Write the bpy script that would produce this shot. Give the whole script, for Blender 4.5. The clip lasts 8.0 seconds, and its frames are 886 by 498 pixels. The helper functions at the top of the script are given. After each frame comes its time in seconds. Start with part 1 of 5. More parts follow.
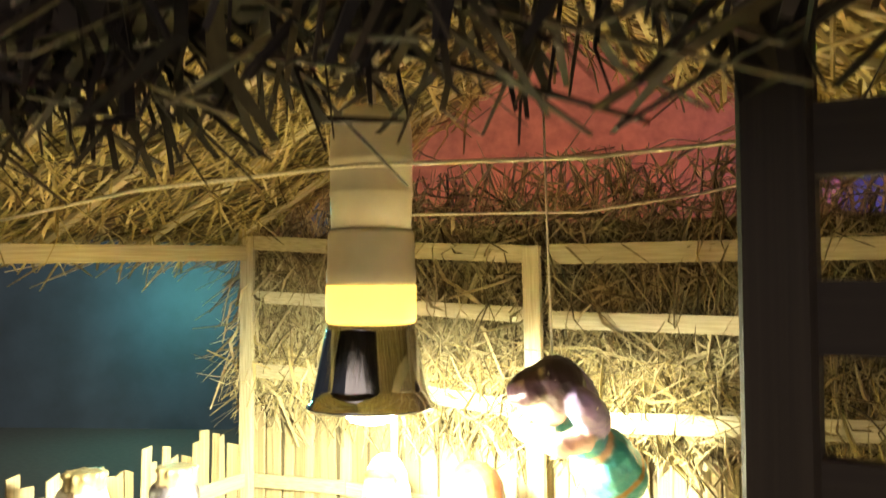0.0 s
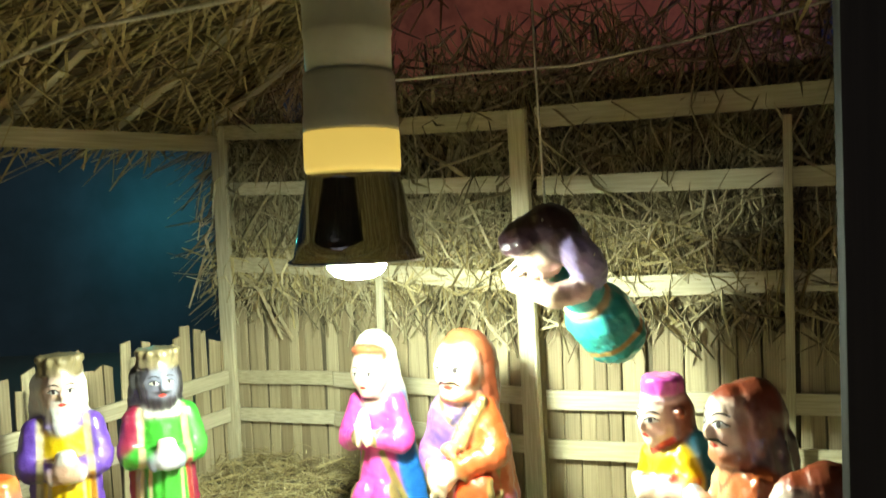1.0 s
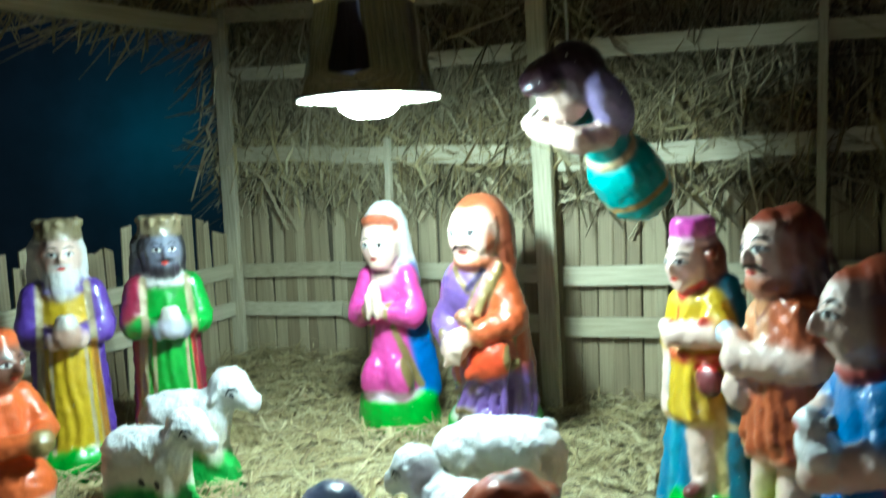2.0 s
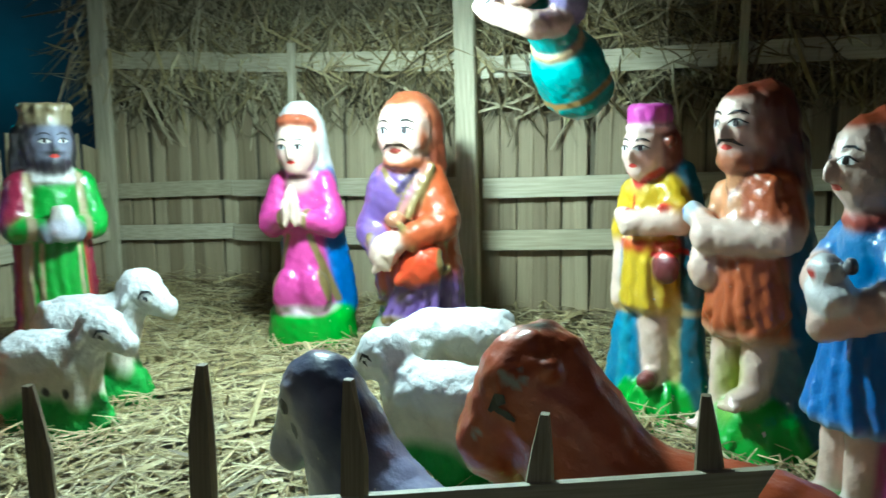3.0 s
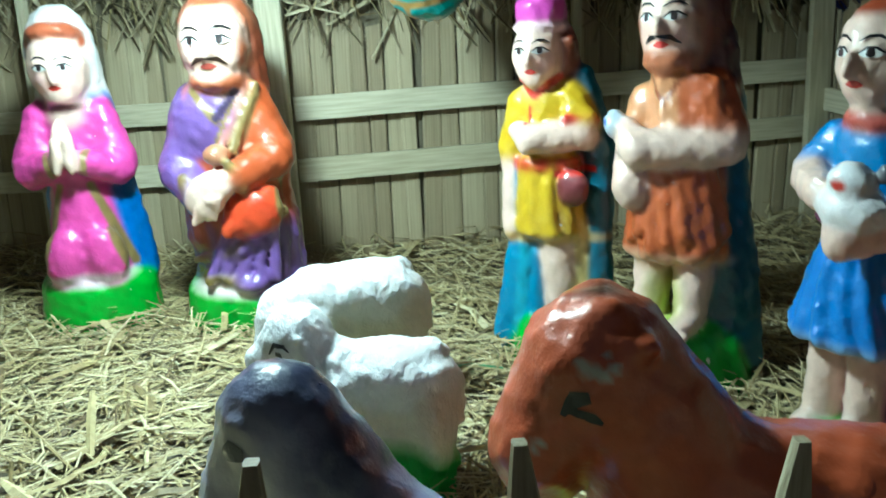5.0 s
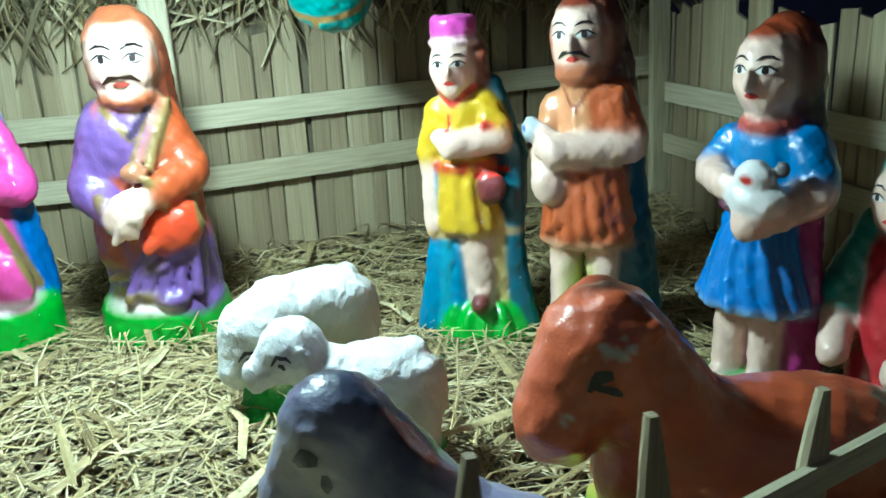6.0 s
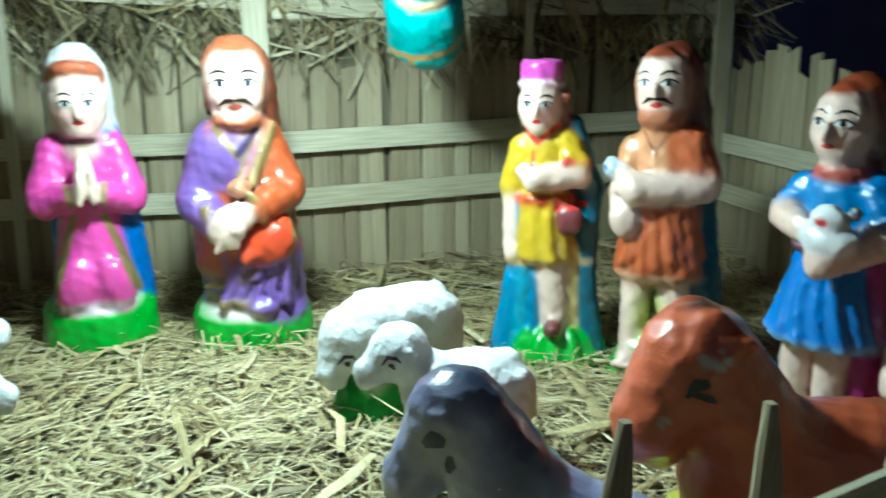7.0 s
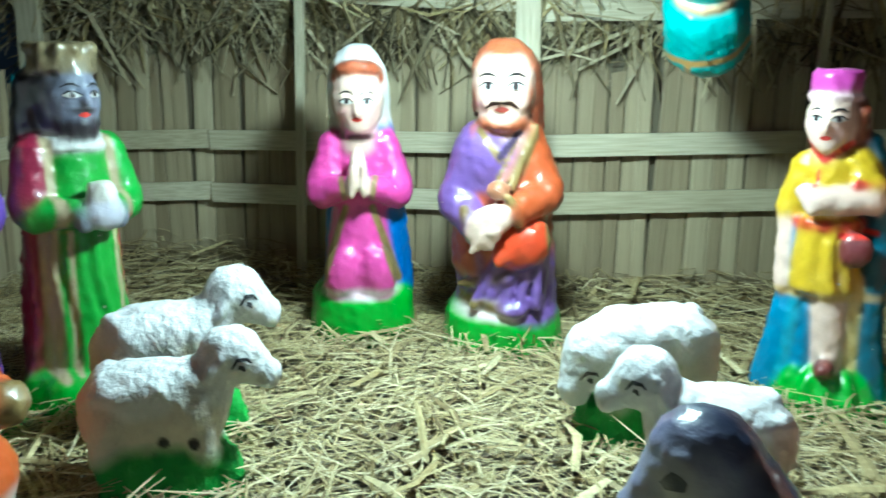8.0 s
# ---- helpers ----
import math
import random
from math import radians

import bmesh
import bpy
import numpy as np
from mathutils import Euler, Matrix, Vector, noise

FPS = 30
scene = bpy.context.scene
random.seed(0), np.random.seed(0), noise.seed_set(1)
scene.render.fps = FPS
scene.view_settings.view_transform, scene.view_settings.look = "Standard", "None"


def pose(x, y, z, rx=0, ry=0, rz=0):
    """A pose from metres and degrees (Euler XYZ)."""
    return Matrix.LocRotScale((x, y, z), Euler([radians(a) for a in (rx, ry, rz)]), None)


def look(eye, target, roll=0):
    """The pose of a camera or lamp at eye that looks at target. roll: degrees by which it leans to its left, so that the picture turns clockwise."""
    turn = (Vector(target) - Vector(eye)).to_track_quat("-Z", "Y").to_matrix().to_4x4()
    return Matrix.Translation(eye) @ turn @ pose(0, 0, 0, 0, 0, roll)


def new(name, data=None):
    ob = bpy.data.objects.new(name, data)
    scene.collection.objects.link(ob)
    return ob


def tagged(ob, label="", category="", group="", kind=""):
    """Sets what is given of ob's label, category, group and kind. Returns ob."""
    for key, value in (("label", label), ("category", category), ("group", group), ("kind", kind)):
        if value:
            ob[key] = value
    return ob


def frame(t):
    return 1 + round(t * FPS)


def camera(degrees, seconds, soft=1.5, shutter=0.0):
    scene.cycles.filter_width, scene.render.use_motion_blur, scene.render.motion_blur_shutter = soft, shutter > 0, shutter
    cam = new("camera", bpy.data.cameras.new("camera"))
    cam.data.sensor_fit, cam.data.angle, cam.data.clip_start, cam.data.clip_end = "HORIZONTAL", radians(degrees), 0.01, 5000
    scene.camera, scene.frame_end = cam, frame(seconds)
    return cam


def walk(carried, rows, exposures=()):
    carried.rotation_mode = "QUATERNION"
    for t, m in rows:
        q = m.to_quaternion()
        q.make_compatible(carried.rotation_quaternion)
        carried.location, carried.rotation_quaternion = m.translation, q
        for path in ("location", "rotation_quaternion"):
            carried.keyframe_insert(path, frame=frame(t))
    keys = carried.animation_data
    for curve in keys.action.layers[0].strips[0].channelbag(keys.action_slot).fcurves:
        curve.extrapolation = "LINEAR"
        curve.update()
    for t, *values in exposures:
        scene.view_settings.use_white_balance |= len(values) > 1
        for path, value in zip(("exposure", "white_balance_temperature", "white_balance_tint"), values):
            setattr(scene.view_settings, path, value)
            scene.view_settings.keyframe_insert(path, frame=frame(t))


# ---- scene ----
cam = camera(56.1, 8.0, 1.5, 0.4)
PATH = [
    (0, (0.077, 0.003, 0.455), (-0.06, 1.997, 0.539), -0.2),
    (0.5, (0.07, 0.021, 0.407), (-0.039, 2.018, 0.441), -1.0),
    (1, (0.064, 0.045, 0.381), (-0.02, 2.041, 0.303), -2.3),
    (1.5, (0.074, 0.059, 0.351), (-0.01, 2.053, 0.215), -2.5),
    (2, (0.046, 0.077, 0.291), (-0.045, 2.065, 0.093), -2.3),
    (2.2, (0.025, 0.091, 0.27), (-0.055, 2.071, 0.004), -2.2),
    (3.3, (-0.062, 0.138, 0.222), (0.367, 2.07, -0.069), -0.1),
    (3.5, (-0.069, 0.165, 0.225), (0.402, 2.084, -0.089), -0.1),
    (4, (-0.087, 0.201, 0.224), (0.519, 2.067, -0.161), 0.2),
    (4.5, (-0.108, 0.253, 0.23), (0.708, 2.04, -0.147), -1.3),
    (5, (-0.127, 0.267, 0.222), (0.815, 1.96, -0.273), -2.1),
    (6.3, (-0.247, 0.298, 0.251), (1.13, 1.654, -0.262), -1.6),
    (6.5, (-0.265, 0.305, 0.247), (1.139, 1.643, -0.241), -0.9),
    (7, (-0.279, 0.281, 0.246), (0.996, 1.754, -0.205), 0.2),
    (7.5, (-0.273, 0.279, 0.245), (0.721, 1.959, -0.189), 1.1),
    (8, (-0.269, 0.292, 0.25), (0.487, 2.086, -0.21), 1.1),
]
EXPOSURE = [(0.0, 3.2, 12200, 20), (0.5, 2.3, 10700, 15), (1.0, 1.35, 8400, 8), (1.5, 0.55, 6700, 4), (2.0, 0.2, 5900, 2), (3.5, 0.0, 5900, 4), (8.0, -0.02, 5850, 4)]
walk(cam, [(t, look(eye, target, roll)) for t, eye, target, roll in PATH], EXPOSURE)

# ---- the night room round the crib: dim sky light only ----
world = bpy.data.worlds.new("night")
world.use_nodes = True
world.node_tree.nodes["Background"].inputs[0].default_value = (0.055, 0.06, 0.075, 1)
world.node_tree.nodes["Background"].inputs[1].default_value = 1.1
scene.world = world

LAMP = Vector((-0.038, 0.740, 0.347))      # middle of the reflector's rim


def lamp(name, kind, energy, colour, m, size=0.05):
    data = bpy.data.lights.new(name, kind)
    data.energy, data.color = energy, colour
    if kind == "AREA":
        data.shape, data.size = "DISK", size
    else:
        data.shadow_soft_size = size
    ob = new(name, data)
    ob.matrix_world = m
    return ob


lamp("green_party_light", "POINT", 1.25, (0.01, 0.62, 0.72), pose(-0.98, 2.42, 0.42), 0.03)
lamp("blue_party_light", "POINT", 1.5, (0.08, 0.06, 1.0), pose(1.38, 2.38, 0.52), 0.03)
lamp("red_party_light", "POINT", 2.0, (1.0, 0.40, 0.26), pose(0.35, 1.75, 0.62), 0.03)


# ---- materials ----
def shader(name):
    m = bpy.data.materials.new(name)
    m.use_nodes = True
    nt = m.node_tree
    return m, nt, nt.nodes["Principled BSDF"]


def node(nt, kind, **values):
    n = nt.nodes.new(kind)
    for key, value in values.items():
        n.inputs[key].default_value = value
    return n


def ramp(nt, source, stops):
    r = nt.nodes.new("ShaderNodeValToRGB")
    while len(r.color_ramp.elements) < len(stops):
        r.color_ramp.elements.new(0.5)
    for e, (p, c) in zip(r.color_ramp.elements, stops):
        e.position, e.color = p, (*c, 1)
    nt.links.new(source, r.inputs[0])
    return r.outputs[0]


def relief(nt, bsdf, scale, strength, distance, detail=4.0, coord="Object"):
    tc = nt.nodes.new("ShaderNodeTexCoord")
    n = node(nt, "ShaderNodeTexNoise", Scale=scale, Detail=detail)
    nt.links.new(tc.outputs[coord], n.inputs["Vector"])
    b = node(nt, "ShaderNodeBump", Strength=strength, Distance=distance)
    nt.links.new(n.outputs[0], b.inputs["Height"])
    nt.links.new(b.outputs[0], bsdf.inputs["Normal"])
    return n.outputs[0]


def mixed(nt, a, b, factor, kind="MIX"):
    m = nt.nodes.new("ShaderNodeMix")
    m.data_type, m.blend_type = "RGBA", kind
    for socket, value in ((m.inputs[0], factor), (m.inputs[6], a), (m.inputs[7], b)):
        if isinstance(value, (int, float)):
            socket.default_value = value
        elif isinstance(value, tuple):
            socket.default_value = (*value, 1)
        else:
            nt.links.new(value, socket)
    return m.outputs[2]


def painted_clay(name, rough, coat, bump, scale):
    """Poster paint on plaster, the colours held in the mesh, with brush mottling and small chips."""
    m, nt, b = shader(name)
    ca = nt.nodes.new("ShaderNodeVertexColor")
    ca.layer_name = "paint"
    relief(nt, b, scale, bump, 0.002)
    tc = nt.nodes.new("ShaderNodeTexCoord")
    big = node(nt, "ShaderNodeTexNoise", Scale=45.0, Detail=5.0, Roughness=0.65)
    nt.links.new(tc.outputs["Object"], big.inputs["Vector"])
    shade = ramp(nt, big.outputs[0], [(0.3, (0.72, 0.72, 0.72)), (0.65, (1, 1, 1))])
    col = mixed(nt, ca.outputs[0], shade, 0.75, "MULTIPLY")
    chips = node(nt, "ShaderNodeTexNoise", Scale=120.0, Detail=3.0)
    nt.links.new(tc.outputs["Object"], chips.inputs["Vector"])
    mask = ramp(nt, chips.outputs[0], [(0.735, (0, 0, 0)), (0.75, (1, 1, 1))])
    col = mixed(nt, col, (0.62, 0.58, 0.52), mask)
    nt.links.new(col, b.inputs["Base Color"])
    r = ramp(nt, big.outputs[0], [(0.3, (rough, rough, rough)), (0.7, (rough + 0.18,) * 3)])
    nt.links.new(r, b.inputs["Roughness"])
    grit = node(nt, "ShaderNodeTexNoise", Scale=scale * 4.5, Detail=2.0)
    nt.links.new(tc.outputs["Object"], grit.inputs["Vector"])
    second = node(nt, "ShaderNodeBump", Strength=bump * 0.6, Distance=0.0006)
    nt.links.new(grit.outputs[0], second.inputs["Height"])
    nt.links.new(b.inputs["Normal"].links[0].from_socket, second.inputs["Normal"])
    nt.links.new(second.outputs[0], b.inputs["Normal"])
    b.inputs["Coat Weight"].default_value, b.inputs["Coat Roughness"].default_value = coat, 0.12
    return m


def fibre(name, stops, rough=0.6, island=True, grain=(260.0, 260.0, 14.0)):
    """Dry straw, reed or wood: colour by piece, with a streaky grain."""
    m, nt, b = shader(name)
    if island:
        src = nt.nodes.new("ShaderNodeNewGeometry").outputs["Random Per Island"]
    else:
        src = nt.nodes.new("ShaderNodeObjectInfo").outputs["Random"]
    base = ramp(nt, src, stops)
    tc = nt.nodes.new("ShaderNodeTexCoord")
    mp = node(nt, "ShaderNodeMapping", Scale=grain)
    nt.links.new(tc.outputs["Object"], mp.inputs["Vector"])
    n = node(nt, "ShaderNodeTexNoise", Scale=1.0, Detail=4.0)
    nt.links.new(mp.outputs[0], n.inputs["Vector"])
    shade = ramp(nt, n.outputs[0], [(0.3, (0.6, 0.57, 0.52)), (0.65, (1, 1, 1))])
    nt.links.new(mixed(nt, base, shade, 0.8, "MULTIPLY"), b.inputs["Base Color"])
    bump = node(nt, "ShaderNodeBump", Strength=0.35, Distance=0.0008)
    nt.links.new(n.outputs[0], bump.inputs["Height"])
    nt.links.new(bump.outputs[0], b.inputs["Normal"])
    b.inputs["Roughness"].default_value = rough
    return m


def plain(name, colour, rough=0.5, metal=0.0, bump=0.15, scale=60.0, vary=0.25):
    m, nt, b = shader(name)
    h = relief(nt, b, scale, bump, 0.001)
    dark = tuple(c * (1 - vary) for c in colour)
    nt.links.new(ramp(nt, h, [(0.35, dark), (0.65, colour)]), b.inputs["Base Color"])
    b.inputs["Roughness"].default_value, b.inputs["Metallic"].default_value = rough, metal
    return m


CLAY = painted_clay("glossy_painted_clay", 0.27, 0.5, 0.45, 150.0)
WOOL = painted_clay("matt_painted_clay", 0.6, 0.04, 1.0, 170.0)
STRAW = fibre("straw", [(0.0, (0.14, 0.095, 0.04)), (0.25, (0.36, 0.275, 0.125)), (0.7, (0.52, 0.42, 0.21)), (1.0, (0.66, 0.57, 0.35))])
THATCH = fibre("old_thatch", [(0.0, (0.09, 0.07, 0.035)), (0.45, (0.38, 0.31, 0.18)), (1.0, (0.58, 0.50, 0.33))], 0.75)
# near-black strand colours stand for the shade on the eave's outer face
EAVE = fibre("unlit_thatch", [(0.0, (0.010, 0.008, 0.006)), (0.8, (0.024, 0.018, 0.012)), (1.0, (0.09, 0.07, 0.04))], 0.8)
PLANK = fibre("reed_board", [(0.0, (0.27, 0.205, 0.12)), (0.5, (0.40, 0.32, 0.195)), (1.0, (0.50, 0.42, 0.27))], 0.65, False, (9.0, 9.0, 2.5))
RAIL = fibre("pale_split_cane", [(0.0, (0.48, 0.42, 0.28)), (1.0, (0.62, 0.56, 0.40))], 0.55, False, (8.0, 8.0, 10.0))
MAT = fibre("woven_mat", [(0.0, (0.13, 0.105, 0.065)), (1.0, (0.17, 0.14, 0.09))], 0.9, False, (250.0, 250.0, 12.0))
# wood this dark carries the shade of the front parts in its colour
DARKWOOD = fibre("unlit_dark_wood", [(0.0, (0.022, 0.015, 0.011)), (1.0, (0.036, 0.026, 0.018))], 0.7, False, (8.0, 8.0, 4.0))
CHROME = plain("chrome", (0.75, 0.77, 0.8), 0.06, 1.0, 0.02, 30.0, 0.05)
PLASTIC = plain("white_plastic", (0.60, 0.56, 0.46), 0.35, 0.0, 0.03, 40.0, 0.1)
CORD = plain("pale_cord", (0.62, 0.58, 0.48), 0.7, 0.0, 0.3, 400.0, 0.3)


# ---- mesh helpers ----
def part(name, bm, material, parent=None, label="", smooth=True):
    me = bpy.data.meshes.new(name)
    bm.to_mesh(me)
    bm.free()
    me.materials.append(material)
    if smooth:
        me.shade_smooth()
    ob = new(name, me)
    if parent is not None:
        ob.parent = parent
    if label:
        ob["label"] = label
    return ob


def turned(profile, n=48):
    """A surface turned round z from (radius, height) pairs."""
    bm = bmesh.new()
    rings = [[bm.verts.new((r * math.cos(a), r * math.sin(a), z)) for a in (2 * math.pi * i / n for i in range(n))] for r, z in profile]
    for lo, hi in zip(rings, rings[1:]):
        for i in range(n):
            bm.faces.new((lo[i], lo[(i + 1) % n], hi[(i + 1) % n], hi[i]))
    return bm


def tube(points, radius, n=8):
    """A cord or cane along points."""
    bm, rings = bmesh.new(), []
    for i, p in enumerate(points):
        a, b = Vector(points[max(i - 1, 0)]), Vector(points[min(i + 1, len(points) - 1)])
        q = (b - a).to_track_quat("Z", "X")
        rings.append([bm.verts.new(Vector(p) + q @ Vector((radius * math.cos(t), radius * math.sin(t), 0))) for t in (2 * math.pi * k / n for k in range(n))])
    for lo, hi in zip(rings, rings[1:]):
        for i in range(n):
            bm.faces.new((lo[i], lo[(i + 1) % n], hi[(i + 1) % n], hi[i]))
    bm.faces.new(rings[0][::-1])
    bm.faces.new(rings[-1])
    return bm


def slab_mesh(name, material, cut=0.0, wave=0.0, chamfer=0.1):
    """A unit board, x -0.5..0.5, y -0.5..0.5, z 0..1, with worn long edges; cut slants its top, wave bends it."""
    bm, rings = bmesh.new(), []
    c = chamfer
    for k in range(5):
        z = k / 4
        off = wave * math.sin(z * 2.6 + cut * 9)
        ring = []
        for x, y in ((-0.5 + c, -0.5), (0.5 - c, -0.5), (0.5, -0.5 + 2 * c), (0.5, 0.5), (-0.5, 0.5), (-0.5, -0.5 + 2 * c)):
            ring.append(bm.verts.new((x + off, y, z + (cut * x if k == 4 else 0))))
        rings.append(ring)
    for lo, hi in zip(rings, rings[1:]):
        for i in range(6):
            bm.faces.new((lo[i], lo[(i + 1) % 6], hi[(i + 1) % 6], hi[i]))
    bm.faces.new(rings[0][::-1])
    bm.faces.new(rings[-1])
    me = bpy.data.meshes.new(name)
    bm.to_mesh(me)
    bm.free()
    me.materials.append(material)
    return me


def piece(name, me, parent, base, along, up, width, depth, length):
    """One board on shared mesh data: width along, length up, depth towards the third axis."""
    x = Vector(along).normalized()
    z = Vector(up).normalized()
    y = z.cross(x).normalized()
    x = y.cross(z)
    ob = new(name, me)
    m = Matrix((x * width, y * depth, z * length)).transposed().to_4x4()
    ob.matrix_world = Matrix.Translation(base) @ m
    ob.parent = parent
    return ob


def strands(name, starts, ends, widths, sag, material, rng, flat=0.45):
    """Many stalks as bent three-sided prisms in one mesh. starts, ends: n x 3."""
    n = len(starts)
    d = ends - starts
    length = np.linalg.norm(d, axis=1, keepdims=True)
    t = d / length
    ref = np.where(np.abs(t[:, 2:3]) > 0.8, np.array([[1.0, 0, 0]]), np.array([[0, 0, 1.0]]))
    s = np.cross(t, ref)
    s /= np.linalg.norm(s, axis=1, keepdims=True)
    w = np.cross(s, t)
    mid = (starts + ends) / 2 + sag
    verts = []
    for p, k in ((starts, 0.8), (mid, 1.0), (ends, 0.55)):
        r = widths[:, None] * 0.5 * k
        verts += [p + s * r, p - s * r, p + w * r * flat * 2]
    verts = np.stack(verts, 1).reshape(-1, 3)
    base = np.arange(n)[:, None] * 9
    tri = []
    for lo in (0, 3):
        for a, b in ((0, 1), (1, 2), (2, 0)):
            tri.append(np.concatenate([base + lo + a, base + lo + b, base + lo + 3 + b, base + lo + 3 + a], 1))
    faces = np.stack(tri, 1).reshape(-1, 4)
    me = bpy.data.meshes.new(name)
    me.from_pydata(verts.tolist(), [], faces.tolist())
    me.materials.append(material)
    return new(name, me)


# ---- clay figures: rounded forms melted together ----
class Clay:
    """Forms blended into one body; colours are sprayed where each form lies. x is the figure's left, -y its front, z up."""

    def __init__(self):
        self.forms, self.sprays, self.strokes = [], [], []

    def ball(self, c, r, colour, k=0.008, turn=(0, 0, 0)):
        rot = np.array(Euler([radians(a) for a in turn]).to_matrix())
        self.forms.append(("ball", np.array(c, float), np.array(r, float), rot, np.array(colour), k))

    def limb(self, a, b, ra, rb, colour, k=0.006):
        self.forms.append(("limb", np.array(a, float), np.array(b, float), (ra, rb), np.array(colour), k))

    def column(self, a, b, ra, rb, colour, k=0.006, folds=(0, 0.0, 0.0), soft=0.006):
        """A tapered upright form of oval section from a to b, its radii (x, y) from ra to rb; folds: number, depth and phase of its flutes."""
        self.forms.append(("column", np.array(a, float), np.array(b, float), (np.array(ra), np.array(rb), folds, soft), np.array(colour), k))

    def spray(self, c, r, colour, soft=0.25):
        self.sprays.append((np.array(c, float), np.array(r, float), np.array(colour), soft))

    def line(self, a, b, width, colour, soft=0.3, depth=0.02):
        """A painted band from a to b on the side that faces -y, or all round where depth is large."""
        self.sprays.append((np.array(a, float), np.array(b, float), np.array(colour), (width, soft, depth)))

    def stroke(self, points, width, colour, head):
        self.strokes.append((points, width, np.array(colour), head))

    def single(self, f, p):
        if f[0] == "ball":
            q = ((p - f[1]) @ f[3]) / f[2]
            g = np.linalg.norm(q, axis=1)
            return (g - 1) * g / np.maximum(np.linalg.norm(q / f[2], axis=1), 1e-6)
        a, b = f[1], f[2]
        ab = b - a
        if f[0] == "column":
            ra, rb, folds, soft = f[3]
            t = np.clip((p[:, 2] - a[2]) / ab[2], 0, 1)[:, None]
            q = p[:, :2] - (a + t * ab)[:, :2]
            r = ra + (rb - ra) * t
            ang = np.arctan2(q[:, 1] / r[:, 1], q[:, 0] / r[:, 0])
            bent = ang + 0.14 * np.sin(58 * p[:, 2] + 3 * folds[2] + 1)
            swell = 1 + folds[1] * (0.7 * np.cos(folds[0] * bent + folds[2]) + 0.55 * np.cos((folds[0] // 2 + 2) * bent + 2 * folds[2] + 1.3))
            side = (np.linalg.norm(q / r, axis=1) - swell) * r.min(1) + soft
            cap = np.maximum(a[2] - p[:, 2], p[:, 2] - b[2]) + soft
            return np.minimum(np.maximum(side, cap), 0) + np.linalg.norm(np.maximum(np.stack([side, cap], 1), 0), axis=1) - soft
        t = np.clip(((p - a) @ ab) / (ab @ ab), 0, 1)
        return np.linalg.norm(p - a - t[:, None] * ab, axis=1) - (f[3][0] + (f[3][1] - f[3][0]) * t)

    def field(self, p):
        d = None
        for f in self.forms:
            e = self.single(f, p)
            if d is None:
                d = e
            else:
                h = np.clip(0.5 + 0.5 * (d - e) / f[5], 0, 1)
                d = d + (e - d) * h - f[5] * h * (1 - h)
        rough = np.sin(p @ np.array((310.0, 120.0, 90.0))) * np.sin(p @ np.array((-80.0, 290.0, 170.0)) + 1) * np.sin(p @ np.array((60.0, -140.0, 260.0)) + 2)
        fine = np.sin(p @ np.array((710.0, 320.0, -190.0))) * np.sin(p @ np.array((-380.0, 690.0, 470.0)) + 1)
        return d + 0.0009 * rough + 0.0004 * fine

    def colour(self, p):
        dist = np.stack([self.single(f, p) for f in self.forms], 1)
        w = np.exp(-(dist - dist.min(1, keepdims=True)) / 0.0011)
        w /= w.sum(1, keepdims=True)
        col = w @ np.stack([f[4] for f in self.forms])
        for c, r, colour, soft in self.sprays:
            if isinstance(soft, tuple):
                width, soft, depth = soft
                ab = (r - c)[[0, 2]]
                q = p[:, [0, 2]] - c[[0, 2]]
                t = np.clip((q @ ab) / (ab @ ab), 0, 1)
                g = np.linalg.norm(q - t[:, None] * ab, axis=1) / width + 9.0 * (p[:, 1] > max(c[1], r[1]) + depth)
            else:
                g = np.linalg.norm((p - c) / r, axis=1)
            a = np.clip((1 + soft - g) / (2 * soft), 0, 1)[:, None]
            col = col * (1 - a) + colour * a
        return col

    def skin(self, step, floor):
        reach = [f[2].max() if f[0] == "ball" else np.max(f[3][:2]) * (1.15 if f[0] == "column" else 1.0) for f in self.forms]
        lo = np.min([(f[1] if f[0] == "ball" else np.minimum(f[1], f[2])) - r for f, r in zip(self.forms, reach)], 0) - 3 * step
        hi = np.max([(f[1] if f[0] == "ball" else np.maximum(f[1], f[2])) + r for f, r in zip(self.forms, reach)], 0) + 3 * step
        lo[2] = max(lo[2], floor)
        n = np.ceil((hi - lo) / step).astype(int) + 1
        axes = [lo[i] + step * np.arange(n[i]) for i in range(3)]
        grid = np.stack(np.meshgrid(*axes, indexing="ij"), -1).reshape(-1, 3)
        v = self.field(grid).reshape(n)
        v[:, :, 0] = np.maximum(v[:, :, 0], step * 0.5)
        inside = v < 0
        cell = np.zeros(n - 1)
        corners = [(i, j, k) for i in (0, 1) for j in (0, 1) for k in (0, 1)]
        for i, j, k in corners:
            cell += inside[i:n[0] - 1 + i, j:n[1] - 1 + j, k:n[2] - 1 + k]
        active = (cell > 0) & (cell < 8)
        ids = -np.ones(n - 1, int)
        idx = np.argwhere(active)
        ids[active] = np.arange(len(idx))
        total, count = np.zeros((len(idx), 3)), np.zeros((len(idx), 1))
        for a in corners:
            for axis in range(3):
                if a[axis]:
                    continue
                b = list(a)
                b[axis] = 1
                va, vb = v[tuple((idx + a).T)], v[tuple((idx + b).T)]
                cross = (va < 0) != (vb < 0)
                t = np.where(cross, va / np.where(va == vb, 1, va - vb), 0)
                p = idx + a + np.eye(3)[axis] * t[:, None]
                total += p * cross[:, None]
                count += cross[:, None]
        verts = lo + step * total / count
        faces = []
